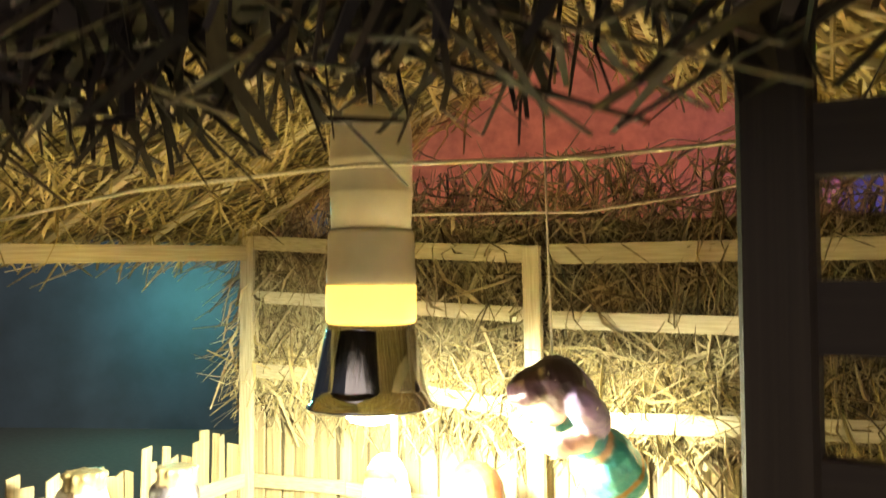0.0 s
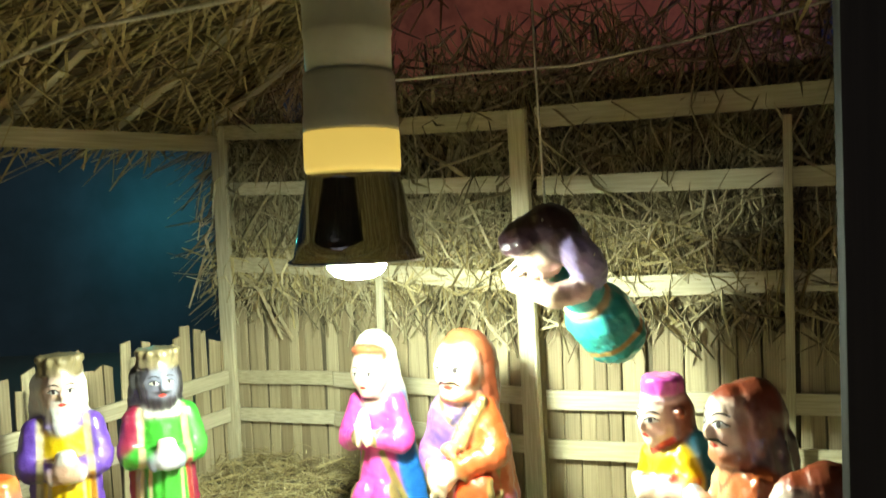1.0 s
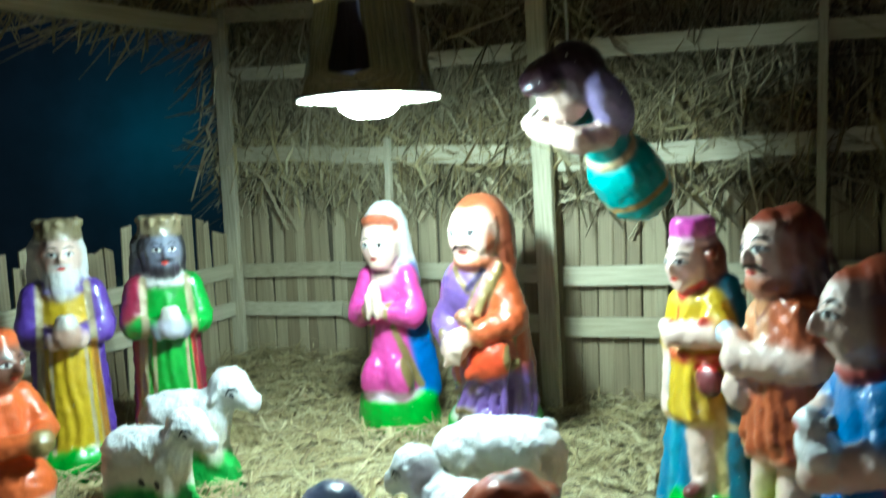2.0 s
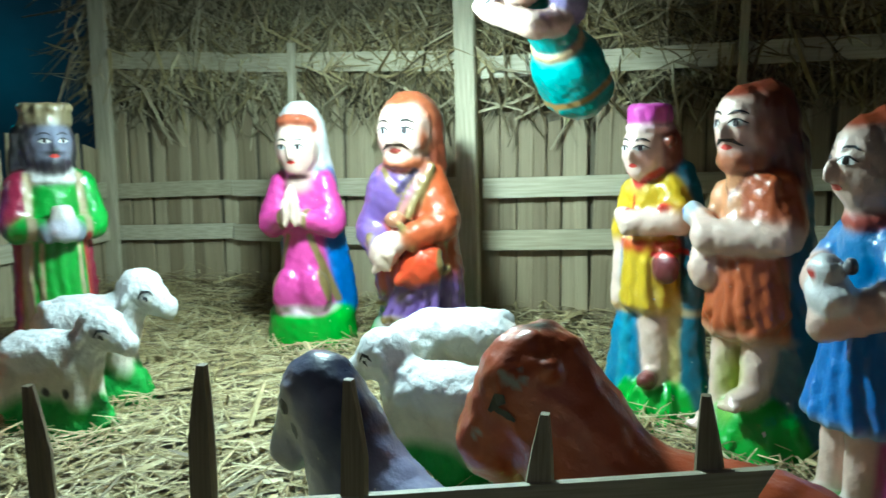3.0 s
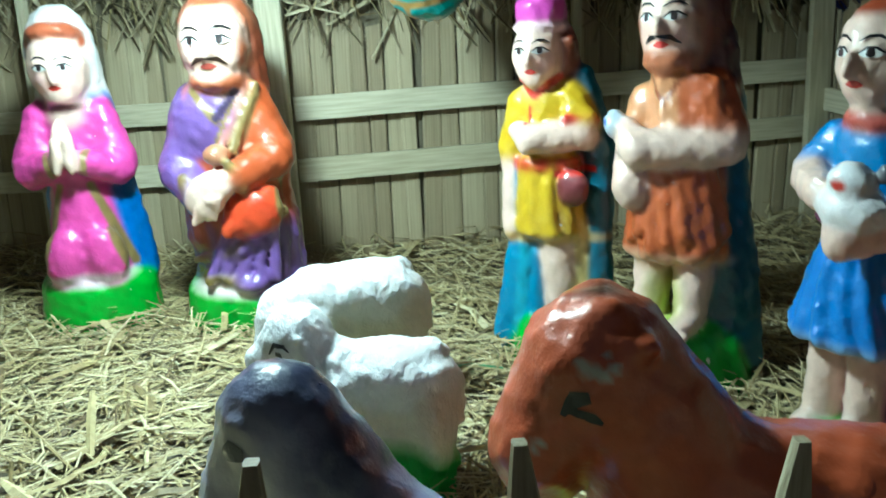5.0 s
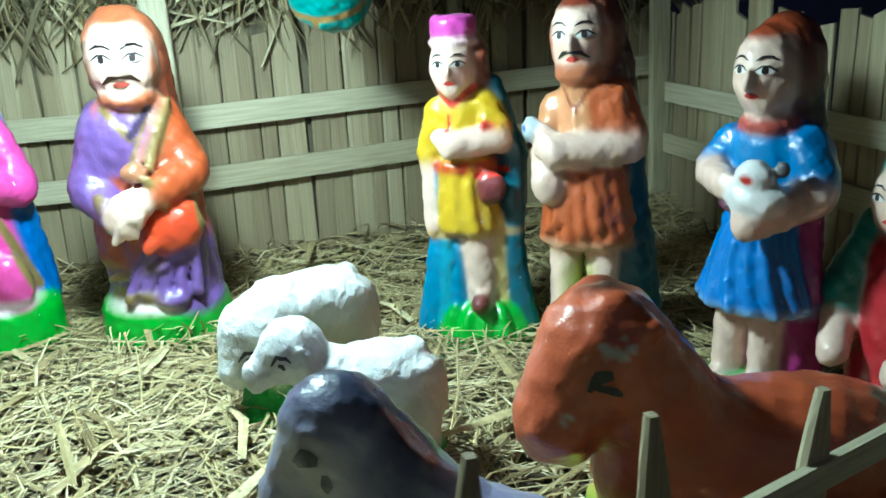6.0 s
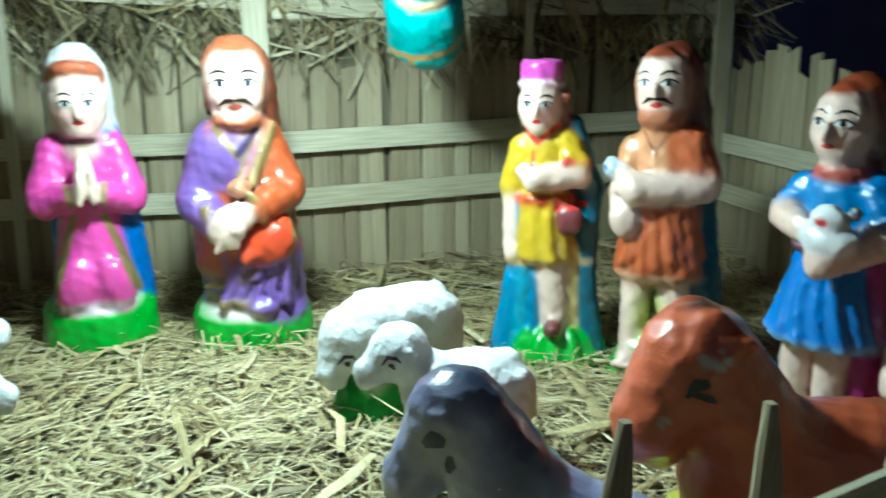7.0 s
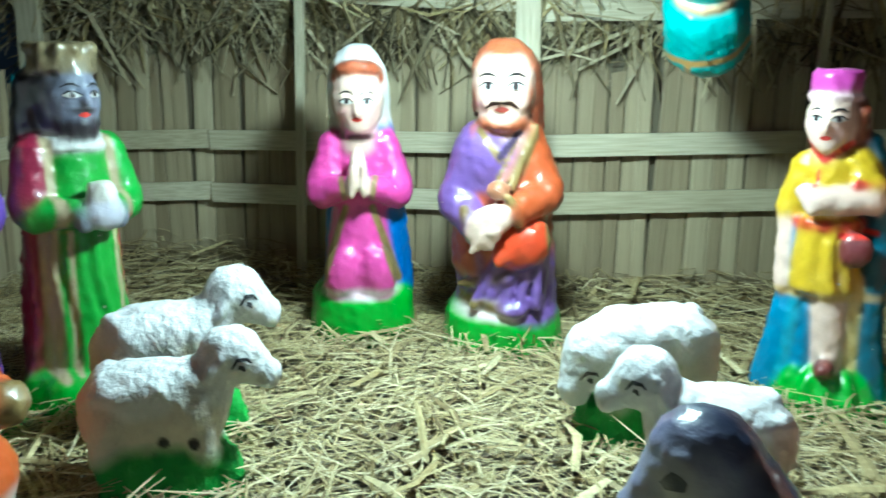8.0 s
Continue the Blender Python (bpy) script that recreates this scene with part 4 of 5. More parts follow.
def herdsman(m):
    f = Clay()
    TUNIC, PALE, DEEP = (0.47, 0.095, 0.027), (0.64, 0.28, 0.13), (0.0, 0.09, 0.16)
    f.column((0.002, 0.002, -0.01), (0.006, 0.004, 0.044), (0.054, 0.051), (0.026, 0.024), GREEN, 0.006, (9, 0.04, 0.0), 0.018)
    f.column((0.022, 0.018, 0.005), (0.012, 0.016, 0.185), (0.030, 0.021), (0.022, 0.018), DEEP, 0.008, (7, 0.06, 0.0), 0.010)
    for x, y, z in ((-0.019, -0.010, 0.018), (0.013, -0.014, 0.040)):
        f.limb((x, y, z + 0.008), (x * 0.85, 0.0, 0.095), 0.0105, 0.0150, SKIN, 0.005)
        f.ball((x, y - 0.012, z + 0.003), (0.0098, 0.015, 0.0075), SKIN, 0.004)
        for k in range(5):
            f.ball((x - 0.0075 + 0.0037 * k, y - 0.026, z), (0.0020, 0.0042, 0.003), SKIN, 0.0012)
    f.spray((-0.003, -0.010, 0.052), (0.012, 0.04, 0.020), (0.46, 0.50, 0.10), 0.7)
    f.column((-0.001, 0.0, 0.080), (0, 0.002, 0.142), (0.0345, 0.029), (0.027, 0.024), TUNIC, 0.004, (13, 0.07, 0.3), 0.006)
    for k in range(9):
        a = -1.25 + 0.31 * k
        f.limb((0.026 * math.sin(a), 0.001 - 0.023 * math.cos(a), 0.138), (0.034 * math.sin(a + 0.1), -0.028 * math.cos(a + 0.1), 0.088 + 0.006 * (k % 3)), 0.0024 + 0.0008 * (k % 2), 0.0046, TUNIC, 0.005)
    f.spray((-0.004, -0.016, 0.0805), (0.034, 0.024, 0.006), (0.72, 0.44, 0.28), 0.6)
    f.column((0, 0.002, 0.136), (0, 0.004, 0.194), (0.028, 0.024), (0.021, 0.018), PALE, 0.006, (0, 0, 0), 0.014)
    f.limb((-0.022, 0, 0.174), (-0.030, -0.006, 0.142), 0.0125, 0.0120, PALE, 0.005)
    f.limb((0.022, 0, 0.178), (0.031, -0.004, 0.158), 0.0145, 0.0150, TUNIC, 0.006)
    f.limb((0.033, -0.008, 0.152), (-0.014, -0.031, 0.150), 0.0135, 0.0115, SKIN, 0.004)
    f.limb((-0.014, -0.031, 0.150), (-0.026, -0.024, 0.160), 0.0110, 0.0085, SKIN, 0.004)
    for k in range(4):
        f.limb((-0.018, -0.036, 0.160 - 0.0045 * k), (-0.030, -0.028, 0.163 - 0.0045 * k), 0.0030, 0.0026, SKIN, 0.0012)
    f.ball((-0.023, -0.024, 0.127), (0.0125, 0.012, 0.0145), SKIN, 0.005)
    f.limb((-0.028, -0.014, 0.146), (-0.024, -0.024, 0.130), 0.0105, 0.0105, SKIN, 0.004)
    f.ball((-0.034, -0.024, 0.164), (0.0075, 0.0095, 0.0085), (0.50, 0.58, 0.66), 0.003)
    f.spray((-0.038, -0.032, 0.166), (0.0026, 0.004, 0.0026), (0.02, 0.10, 0.35), 0.4)
    for k in range(6):
        f.limb((-0.006 + 0.0068 * k, -0.013, 0.192 - 0.001 * k), (0.0 + 0.0062 * k, -0.024 + 0.0015 * k, 0.163), 0.0042, 0.0032, TUNIC if k > 1 else PALE, 0.004)
    f.line((-0.014, -0.02, 0.192), (-0.002, -0.02, 0.176), 0.0014, (0.30, 0.08, 0.03))
    f.line((0.010, -0.02, 0.192), (-0.002, -0.02, 0.176), 0.0014, (0.30, 0.08, 0.03))
    f.limb((0, -0.002, 0.186), (0, -0.003, 0.200), 0.0165, 0.015, PALE, 0.005)
    f.ball((0.004, 0.008, 0.222), (0.0240, 0.024, 0.0305), HAIR, 0.005)
    f.column((0.014, 0.014, 0.172), (0.011, 0.012, 0.22), (0.021, 0.019), (0.019, 0.018), (0.07, 0.014, 0.01), 0.006, (9, 0.08, 0), 0.012)
    f.ball((-0.001, -0.007, 0.222), (0.0212, 0.0222, 0.0275), SKIN, 0.003)
    f.ball((-0.001, -0.011, 0.2010), (0.0175, 0.0175, 0.0100), (0.42, 0.13, 0.06), 0.005)
    f.ball((-0.001, -0.0300, 0.2185), (0.0031, 0.005, 0.0065), SKIN, 0.004)
    f.spray((0, -0.016, 0.2470), (0.022, 0.020, 0.0065), (0.26, 0.045, 0.02), 0.3)
    for k in range(6):
        a = -0.8 + 0.36 * k
        f.limb((0.021 * math.sin(a), -0.018 * math.cos(a), 0.242 - 0.002 * abs(k - 2)), (0.012 * math.sin(a), 0.006, 0.2475), 0.0024, 0.0026, (0.24, 0.04, 0.018), 0.002)
    for s in (-1, 1):
        f.spray((0.0205 * s, -0.017, 0.213), (0.0040, 0.010, 0.022), (0.38, 0.10, 0.05), 0.5)
        f.spray((0.009 * s, -0.028, 0.214), (0.006, 0.010, 0.005), (0.80, 0.48, 0.40), 0.9)
    face(f, (-0.001, -0.007, 0.2225), 0, 1.08, BLACK, LIPS, BLACK)
    return tagged(f.build("herdsman_figurine", CLAY, m, 0.002), "glossy clay bearded herdsman in rust tunic holding a bird", "figurine")


def herd_girl(m):
    f = Clay()
    f.column((0.002, 0.002, -0.01), (0.002, 0.002, 0.024), (0.050, 0.046), (0.038, 0.034), GREEN, 0.004, (8, 0.04, 0), 0.012)
    f.spray((0.012, -0.034, 0.024), (0.024, 0.02, 0.009), WHITE, 0.6)
    f.column((0.016, 0.016, 0.005), (0.010, 0.014, 0.16), (0.028, 0.020), (0.020, 0.016), (0.36, 0.015, 0.17), 0.008, (8, 0.08, 0), 0.010)
    for x, z in ((-0.019, 0.020), (0.010, 0.018)):
        f.limb((x, -0.006, z), (x * 0.9, 0.0, 0.085), 0.010, 0.0135, SKIN, 0.005)
        f.ball((x, -0.016, z), (0.008, 0.013, 0.0065), SKIN, 0.004)
    f.column((-0.003, 0.0, 0.070), (-0.002, 0.002, 0.134), (0.042, 0.033), (0.023, 0.020), (0.0, 0.17, 0.55), 0.004, (15, 0.06, 0.2), 0.006)
    f.spray((0, 0, 0.071), (0.06, 0.06, 0.004), (0.25, 0.42, 0.66), 0.8)
    f.column((0, 0.002, 0.130), (0, 0.004, 0.188), (0.025, 0.021), (0.028, 0.020), (0.0, 0.20, 0.50), 0.006, (0, 0, 0), 0.014)
    f.limb((-0.022, -0.014, 0.137), (-0.002, -0.022, 0.134), 0.004, 0.004, (0.12, 0.03, 0.06), 0.003)
    f.limb((-0.026, 0.002, 0.172), (-0.035, -0.004, 0.160), 0.013, 0.0115, (0.0, 0.19, 0.5), 0.005)
    f.limb((-0.036, -0.008, 0.155), (-0.012, -0.030, 0.152), 0.0115, 0.009, SKIN, 0.004)
    for k in range(3):
        f.limb((-0.010, -0.034, 0.158 - 0.005 * k), (0.0, -0.036, 0.156 - 0.005 * k), 0.003, 0.0026, SKIN, 0.0015)
    f.limb((0.027, 0.002, 0.172), (0.038, -0.004, 0.155), 0.015, 0.0135, (0.0, 0.16, 0.43), 0.005)
    f.limb((0.039, -0.008, 0.148), (0.008, -0.033, 0.132), 0.0125, 0.012, SKIN, 0.004)
    f.ball((0.012, -0.034, 0.148), (0.021, 0.012, 0.012), (0.74, 0.71, 0.70), 0.004)
    f.ball((0.012, -0.037, 0.162), (0.013, 0.010, 0.009), (0.74, 0.72, 0.71), 0.004)
    f.ball((0.027, -0.031, 0.166), (0.005, 0.004, 0.005), (0.08, 0.08, 0.09), 0.002)
    f.spray((0.011, -0.048, 0.160), (0.005, 0.006, 0.003), RED, 0.3)
    f.column((0, 0.0, 0.183), (0, -0.001, 0.191), (0.021, 0.019), (0.018, 0.017), (0.55, 0.08, 0.06), 0.003, (0, 0, 0), 0.004)
    f.limb((0, -0.001, 0.186), (0, -0.003, 0.198), 0.014, 0.014, SKIN, 0.004)
    f.ball((0.003, 0.010, 0.220), (0.0255, 0.026, 0.031), HAIR, 0.005)
    f.column((0.006, 0.018, 0.166), (0.004, 0.016, 0.22), (0.025, 0.017), (0.021, 0.018), (0.06, 0.014, 0.01), 0.006, (9, 0.06, 0), 0.012)
    f.ball((0, -0.006, 0.217), (0.0215, 0.0215, 0.0275), SKIN, 0.003)
    f.ball((0, -0.029, 0.214), (0.003, 0.006, 0.007), SKIN, 0.004)
    f.spray((0, -0.012, 0.2445), (0.024, 0.02, 0.008), (0.33, 0.055, 0.02), 0.3)
    face(f, (0, -0.006, 0.218), 0, 1.05)
    return tagged(f.build("herd_girl_figurine", CLAY, m, 0.002), "glossy clay girl in blue dress holding a white lamb", "figurine")


def king(m, name, robe, cloak, arm, skin, hair, crown, gift, label):
    f = Clay()
    f.column((0, -0.002, -0.01), (0, -0.002, 0.030), (0.052, 0.047), (0.040, 0.036), GREEN, 0.004, (8, 0.04, 0), 0.012)
    f.column((0, 0.010, 0.005), (0, 0.010, 0.186), (0.041, 0.026), (0.030, 0.020), cloak, 0.006, (7, 0.05, 0), 0.014)
    f.column((0, -0.006, 0.016), (0, -0.003, 0.13), (0.031, 0.028), (0.026, 0.024), robe, 0.004, (17, 0.05, 0.3), 0.006)
    f.column((0, -0.004, 0.125), (0, 0.0, 0.182), (0.027, 0.023), (0.023, 0.018), robe, 0.005, (0, 0, 0), 0.012)
    f.column((0, -0.006, 0.014), (0, -0.006, 0.022), (0.033, 0.030), (0.032, 0.029), GOLD, 0.003, (17, 0.04, 0.3), 0.003)
    for s in (-1, 1):
        f.limb((0.027 * s, 0.0, 0.170), (0.034 * s, -0.006, 0.140), 0.0135, 0.014, cloak if s < 0 else arm, 0.005)
        f.limb((0.033 * s, -0.010, 0.134), (0.010 * s, -0.034, 0.136), 0.012, 0.009, arm, 0.004)
        f.line((0.022 * s, -0.01, 0.180), (0.030 * s, -0.01, 0.025), 0.0035, (0.45, 0.36, 0.22))
        f.ball((0.012 * s, -0.037, 0.132), (0.008, 0.007, 0.009), skin, 0.003)
    f.ball((0, -0.040, 0.136), (0.014, 0.011, 0.013), gift, 0.003)
    f.column((0, -0.040, 0.144), (0, -0.040, 0.156), (0.011, 0.010), (0.009, 0.008), (0.7, 0.66, 0.58), 0.002, (0, 0, 0), 0.003)
    f.column((0, -0.002, 0.174), (0, -0.002, 0.186), (0.026, 0.022), (0.019, 0.018), WHITE if hair != WHITE else cloak, 0.004, (0, 0, 0), 0.004)
    f.ball((0, 0.007, 0.207), (0.0255, 0.0235, 0.030), hair, 0.006)
    f.column((0, 0.010, 0.170), (0, 0.010, 0.21), (0.026, 0.018), (0.023, 0.020), hair, 0.006, (11, 0.05, 0), 0.010)
    f.ball((0, -0.006, 0.207), (0.0195, 0.0205, 0.0245), skin, 0.003)
    f.column((0, -0.012, 0.166 if hair == WHITE else 0.178), (0, -0.010, 0.197), (0.013, 0.012), (0.018, 0.0165), hair, 0.004, (11, 0.05, 0), 0.008)
    f.ball((0, -0.027, 0.206), (0.003, 0.005, 0.006), skin, 0.004)
    f.column((0, 0.002, 0.224), (0, 0.002, 0.2425), (0.0222, 0.0222), (0.0214, 0.0214), crown, 0.002, (12, 0.03, 0), 0.004)
    f.column((0, 0.002, 0.223), (0, 0.002, 0.2275), (0.0232, 0.0232), (0.0228, 0.0228), crown, 0.001, (0, 0, 0), 0.002)
    for k in range(12):
        a = 2 * math.pi * k / 12
        f.ball((0.0216 * math.cos(a), 0.002 + 0.0216 * math.sin(a), 0.2385), (0.0030, 0.0030, 0.0045), crown, 0.002)
    f.line((0.024, -0.02, 0.128), (0.031, -0.02, 0.030), 0.0032, (0.50, 0.03, 0.04) if hair != WHITE else (0.50, 0.20, 0.02))
    f.line((0.016, -0.02, 0.122), (0.020, -0.02, 0.026), 0.0018, (0.45, 0.36, 0.22))
    f.line((-0.016, -0.02, 0.122), (-0.020, -0.02, 0.026), 0.0018, (0.45, 0.36, 0.22))
    f.limb((-0.018, 0.012, 0.214), (-0.024, 0.016, 0.176), 0.012, 0.010, hair, 0.004)
    f.spray((0, -0.030, 0.1995), (0.012, 0.012, 0.0022), hair, 0.4)
    face(f, (0, -0.006, 0.2085), 0, 0.92)
    return tagged(f.build(name, CLAY, m), label, "figurine")


def kneeling_king(m):
    f = Clay()
    RO = (0.72, 0.13, 0.03)
    f.column((0, 0.002, -0.01), (0, 0.002, 0.022), (0.046, 0.052), (0.038, 0.042), GREEN, 0.004, (8, 0.04, 0), 0.012)
    f.column((0, 0.008, 0.014), (0, 0.006, 0.13), (0.038, 0.038), (0.024, 0.020), RO, 0.008, (9, 0.05, 0), 0.014)
    f.ball((0, -0.022, 0.04), (0.028, 0.022, 0.028), RO, 0.01)
    for s in (-1, 1):
        f.limb((0.024 * s, 0.002, 0.116), (0.030 * s, -0.014, 0.086), 0.013, 0.013, RO, 0.005)
        f.limb((0.030 * s, -0.016, 0.083), (0.006 * s, -0.040, 0.086), 0.011, 0.009, RO, 0.004)
    f.ball((0, -0.046, 0.084), (0.012, 0.010, 0.012), GOLD, 0.003)
    f.ball((0, -0.004, 0.150), (0.021, 0.022, 0.025), (0.22, 0.09, 0.06), 0.004)
    f.ball((0, -0.027, 0.147), (0.004, 0.007, 0.006), (0.22, 0.09, 0.06), 0.004)
    f.column((0, 0.002, 0.164), (0, 0.002, 0.180), (0.022, 0.022), (0.019, 0.019), RO, 0.003, (0, 0, 0), 0.005)
    f.spray((0, -0.04, 0.022), (0.03, 0.03, 0.012), WHITE, 0.5)
    face(f, (0, -0.004, 0.151), 0, 0.9)
    return tagged(f.build("kneeling_king_figurine", CLAY, m), "glossy clay kneeling king in an orange robe", "figurine")


def hooded_figure(m):
    f = Clay()
    f.ball((0, 0.004, 0.010), (0.044, 0.040, 0.015), BLACK)
    f.limb((0, 0.010, 0.03), (0, 0.006, 0.10), 0.036, 0.026, (0.50, 0.02, 0.03), 0.01)
    for s in (-1, 1):
        f.limb((0.022 * s, 0.004, 0.115), (0.034 * s, -0.010, 0.075), 0.015, 0.016, (0.01, 0.30, 0.24), 0.006)
        f.limb((0.034 * s, -0.014, 0.068), (0.020 * s, -0.036, 0.050), 0.010, 0.009, SKIN, 0.004)
    f.ball((0, 0.004, 0.14), (0.025, 0.026, 0.032), (0.01, 0.30, 0.24), 0.006)
    f.ball((0, -0.010, 0.138), (0.019, 0.019, 0.023), SKIN, 0.003)
    face(f, (0, -0.010, 0.139), 0, 0.9)
    return tagged(f.build("hooded_figurine", CLAY, m), "glossy clay crouching figure with teal hood and red robe", "figurine")


def flying_figure(m):
    """Hung from a thread: the body runs down -z from the head, front towards -y."""
    f = Clay()
    T = (0.0, 0.33, 0.32)
    BAND = (0.40, 0.22, 0.06)
    f.column((0, 0.002, -0.132), (0, 0.0, -0.046), (0.027, 0.025), (0.033, 0.029), T, 0.006, (7, 0.03, 0.2), 0.020)
    f.column((0, 0.002, -0.118), (0, 0.0, -0.056), (0.037, 0.035), (0.036, 0.033), T, 0.008, (7, 0.025, 0.2), 0.016)
    f.column((0, 0, -0.050), (0, 0, -0.006), (0.026, 0.023), (0.027, 0.021), T, 0.005, (0, 0, 0), 0.012)
    f.column((0, 0, -0.053), (0, 0, -0.046), (0.0278, 0.0248), (0.0278, 0.0248), (0.60, 0.40, 0.22), 0.002, (0, 0, 0), 0.003)
    f.line((-0.045, 0, -0.108), (0.045, 0, -0.092), 0.0032, BAND, 0.4, 0.1)
    f.line((0.014, -0.0, -0.098), (0.004, -0.0, -0.150), 0.0032, BAND)
    for s in (-1, 1):
        f.limb((0.026 * s, 0, -0.016), (0.031 * s, -0.020, -0.004), 0.0125, 0.0115, (0.62, 0.42, 0.34), 0.005)
        f.limb((0.030 * s, -0.024, 0.0), (0.006 * s, -0.046, 0.016), 0.0115, 0.009, SKIN, 0.004)
        f.ball((0.020 * s, 0.020, 0.002), (0.017, 0.018, 0.038), (0.22, 0.17, 0.34), 0.006, (0, 14 * s, 0))
    f.ball((0, -0.010, 0.024), (0.022, 0.023, 0.026), SKIN, 0.004)
    f.ball((0, 0.010, 0.034), (0.028, 0.027, 0.028), (0.035, 0.012, 0.02), 0.006)
    f.ball((0, -0.014, 0.050), (0.022, 0.024, 0.012), (0.035, 0.012, 0.02), 0.006)
    face(f, (0, -0.010, 0.024), 0, 0.9)
    return tagged(f.build("flying_figurine", CLAY, m, 0.002, -0.2), "glossy clay flying figure in turquoise robe hung by a thread", "figurine")


def sheep(m, head_up, name, label, legs=False):
    """Head along -x."""
    f = Clay()
    W, C, G = (0.64, 0.64, 0.64), (0.58, 0.53, 0.43), (0.01, 0.30, 0.03)
    f.column((-0.005, 0, -0.008), (0.0, 0, 0.030), (0.054, 0.030), (0.046, 0.021), G, 0.006, (9, 0.05, 0), 0.010)
    f.column((0.008, 0, 0.01), (0.008, 0, 0.062), (0.038, 0.016), (0.042, 0.019), C, 0.008, (0, 0, 0), 0.012)
    for s in (-1, 1):
        for x, tilt in ((-0.024, -0.004), (0.034, 0.004)):
            f.limb((x, 0.012 * s, 0.052), (x + tilt, 0.014 * s, 0.028), 0.012, 0.009, C, 0.008)
    f.spray((0.004, 0, 0.0), (0.066, 0.06, 0.036), G, 0.16)
    f.spray((0.050, 0, 0.050), (0.016, 0.03, 0.016), (0.62, 0.44, 0.36), 0.8)
    f.column((0.010, 0, 0.032), (0.010, 0, 0.074), (0.046, 0.021), (0.042, 0.018), C, 0.008, (0, 0, 0), 0.016)
    f.ball((0.012, 0, 0.064), (0.042, 0.0235, 0.0185), W, 0.005, (0, 5, 0))
    woolly = random.Random(name)
    for k in range(46):
        a, x = woolly.uniform(-1.35, 1.35), woolly.uniform(-0.022, 0.040)
        r = woolly.uniform(0.0040, 0.0062)
        f.ball((x, 0.0190 * math.sin(a), 0.062 + 0.0125 * math.cos(a) - 0.05 * abs(x - 0.012) ** 1.5), (r * 1.6, r, r), W, 0.004, (0, woolly.uniform(-30, 30), woolly.uniform(-40, 40)))
    f.ball((-0.014, 0, 0.054), (0.026, 0.0205, 0.024), C, 0.008)
    if head_up:
        f.limb((-0.022, 0, 0.056), (-0.040, 0, 0.082), 0.0190, 0.0150, W, 0.008)
        f.ball((-0.046, 0, 0.086), (0.0205, 0.0170, 0.0160), W, 0.006)
        f.limb((-0.052, 0, 0.082), (-0.070, 0, 0.072), 0.0140, 0.0095, W, 0.006)
        c = np.array((-0.056, 0, 0.083))
    else:
        f.limb((-0.026, 0, 0.060), (-0.044, 0, 0.056), 0.022, 0.018, W, 0.008)
        f.limb((-0.047, 0, 0.056), (-0.056, 0, 0.036), 0.0165, 0.0120, W, 0.006)
        c = np.array((-0.054, 0, 0.046))
    if legs:
        for x in (-0.022, -0.002):
            for s in (-1, 1):
                f.spray((x, 0.022 * s, 0.038), (0.0040, 0.012, 0.0042), BLACK, 0.15)
    for s in (-1, 1):
        f.limb(c + (0.015, 0.014 * s, 0.004), c + (0.024, 0.018 * s, -0.008), 0.0045, 0.003, W, 0.003)
        h = (c, 0 if s < 0 else 180)
        x = 0.002 * (-s)
        f.stroke([(x - 0.006, -0.002, 0.4), (x - 0.002, 0.0035, 1.1), (x + 0.004, 0.0030, 0.9), (x + 0.007, 0.0, 0.3)], 0.0022, (0.03, 0.03, 0.035), h)
        f.stroke([(x - 0.0015, -0.001, 0.8), (x + 0.001, -0.0015, 1.0), (x + 0.0025, -0.004, 0.5)], 0.0032, (0.03, 0.03, 0.035), h)
    return tagged(f.build(name, WOOL, m, 0.0017), label, "figurine")


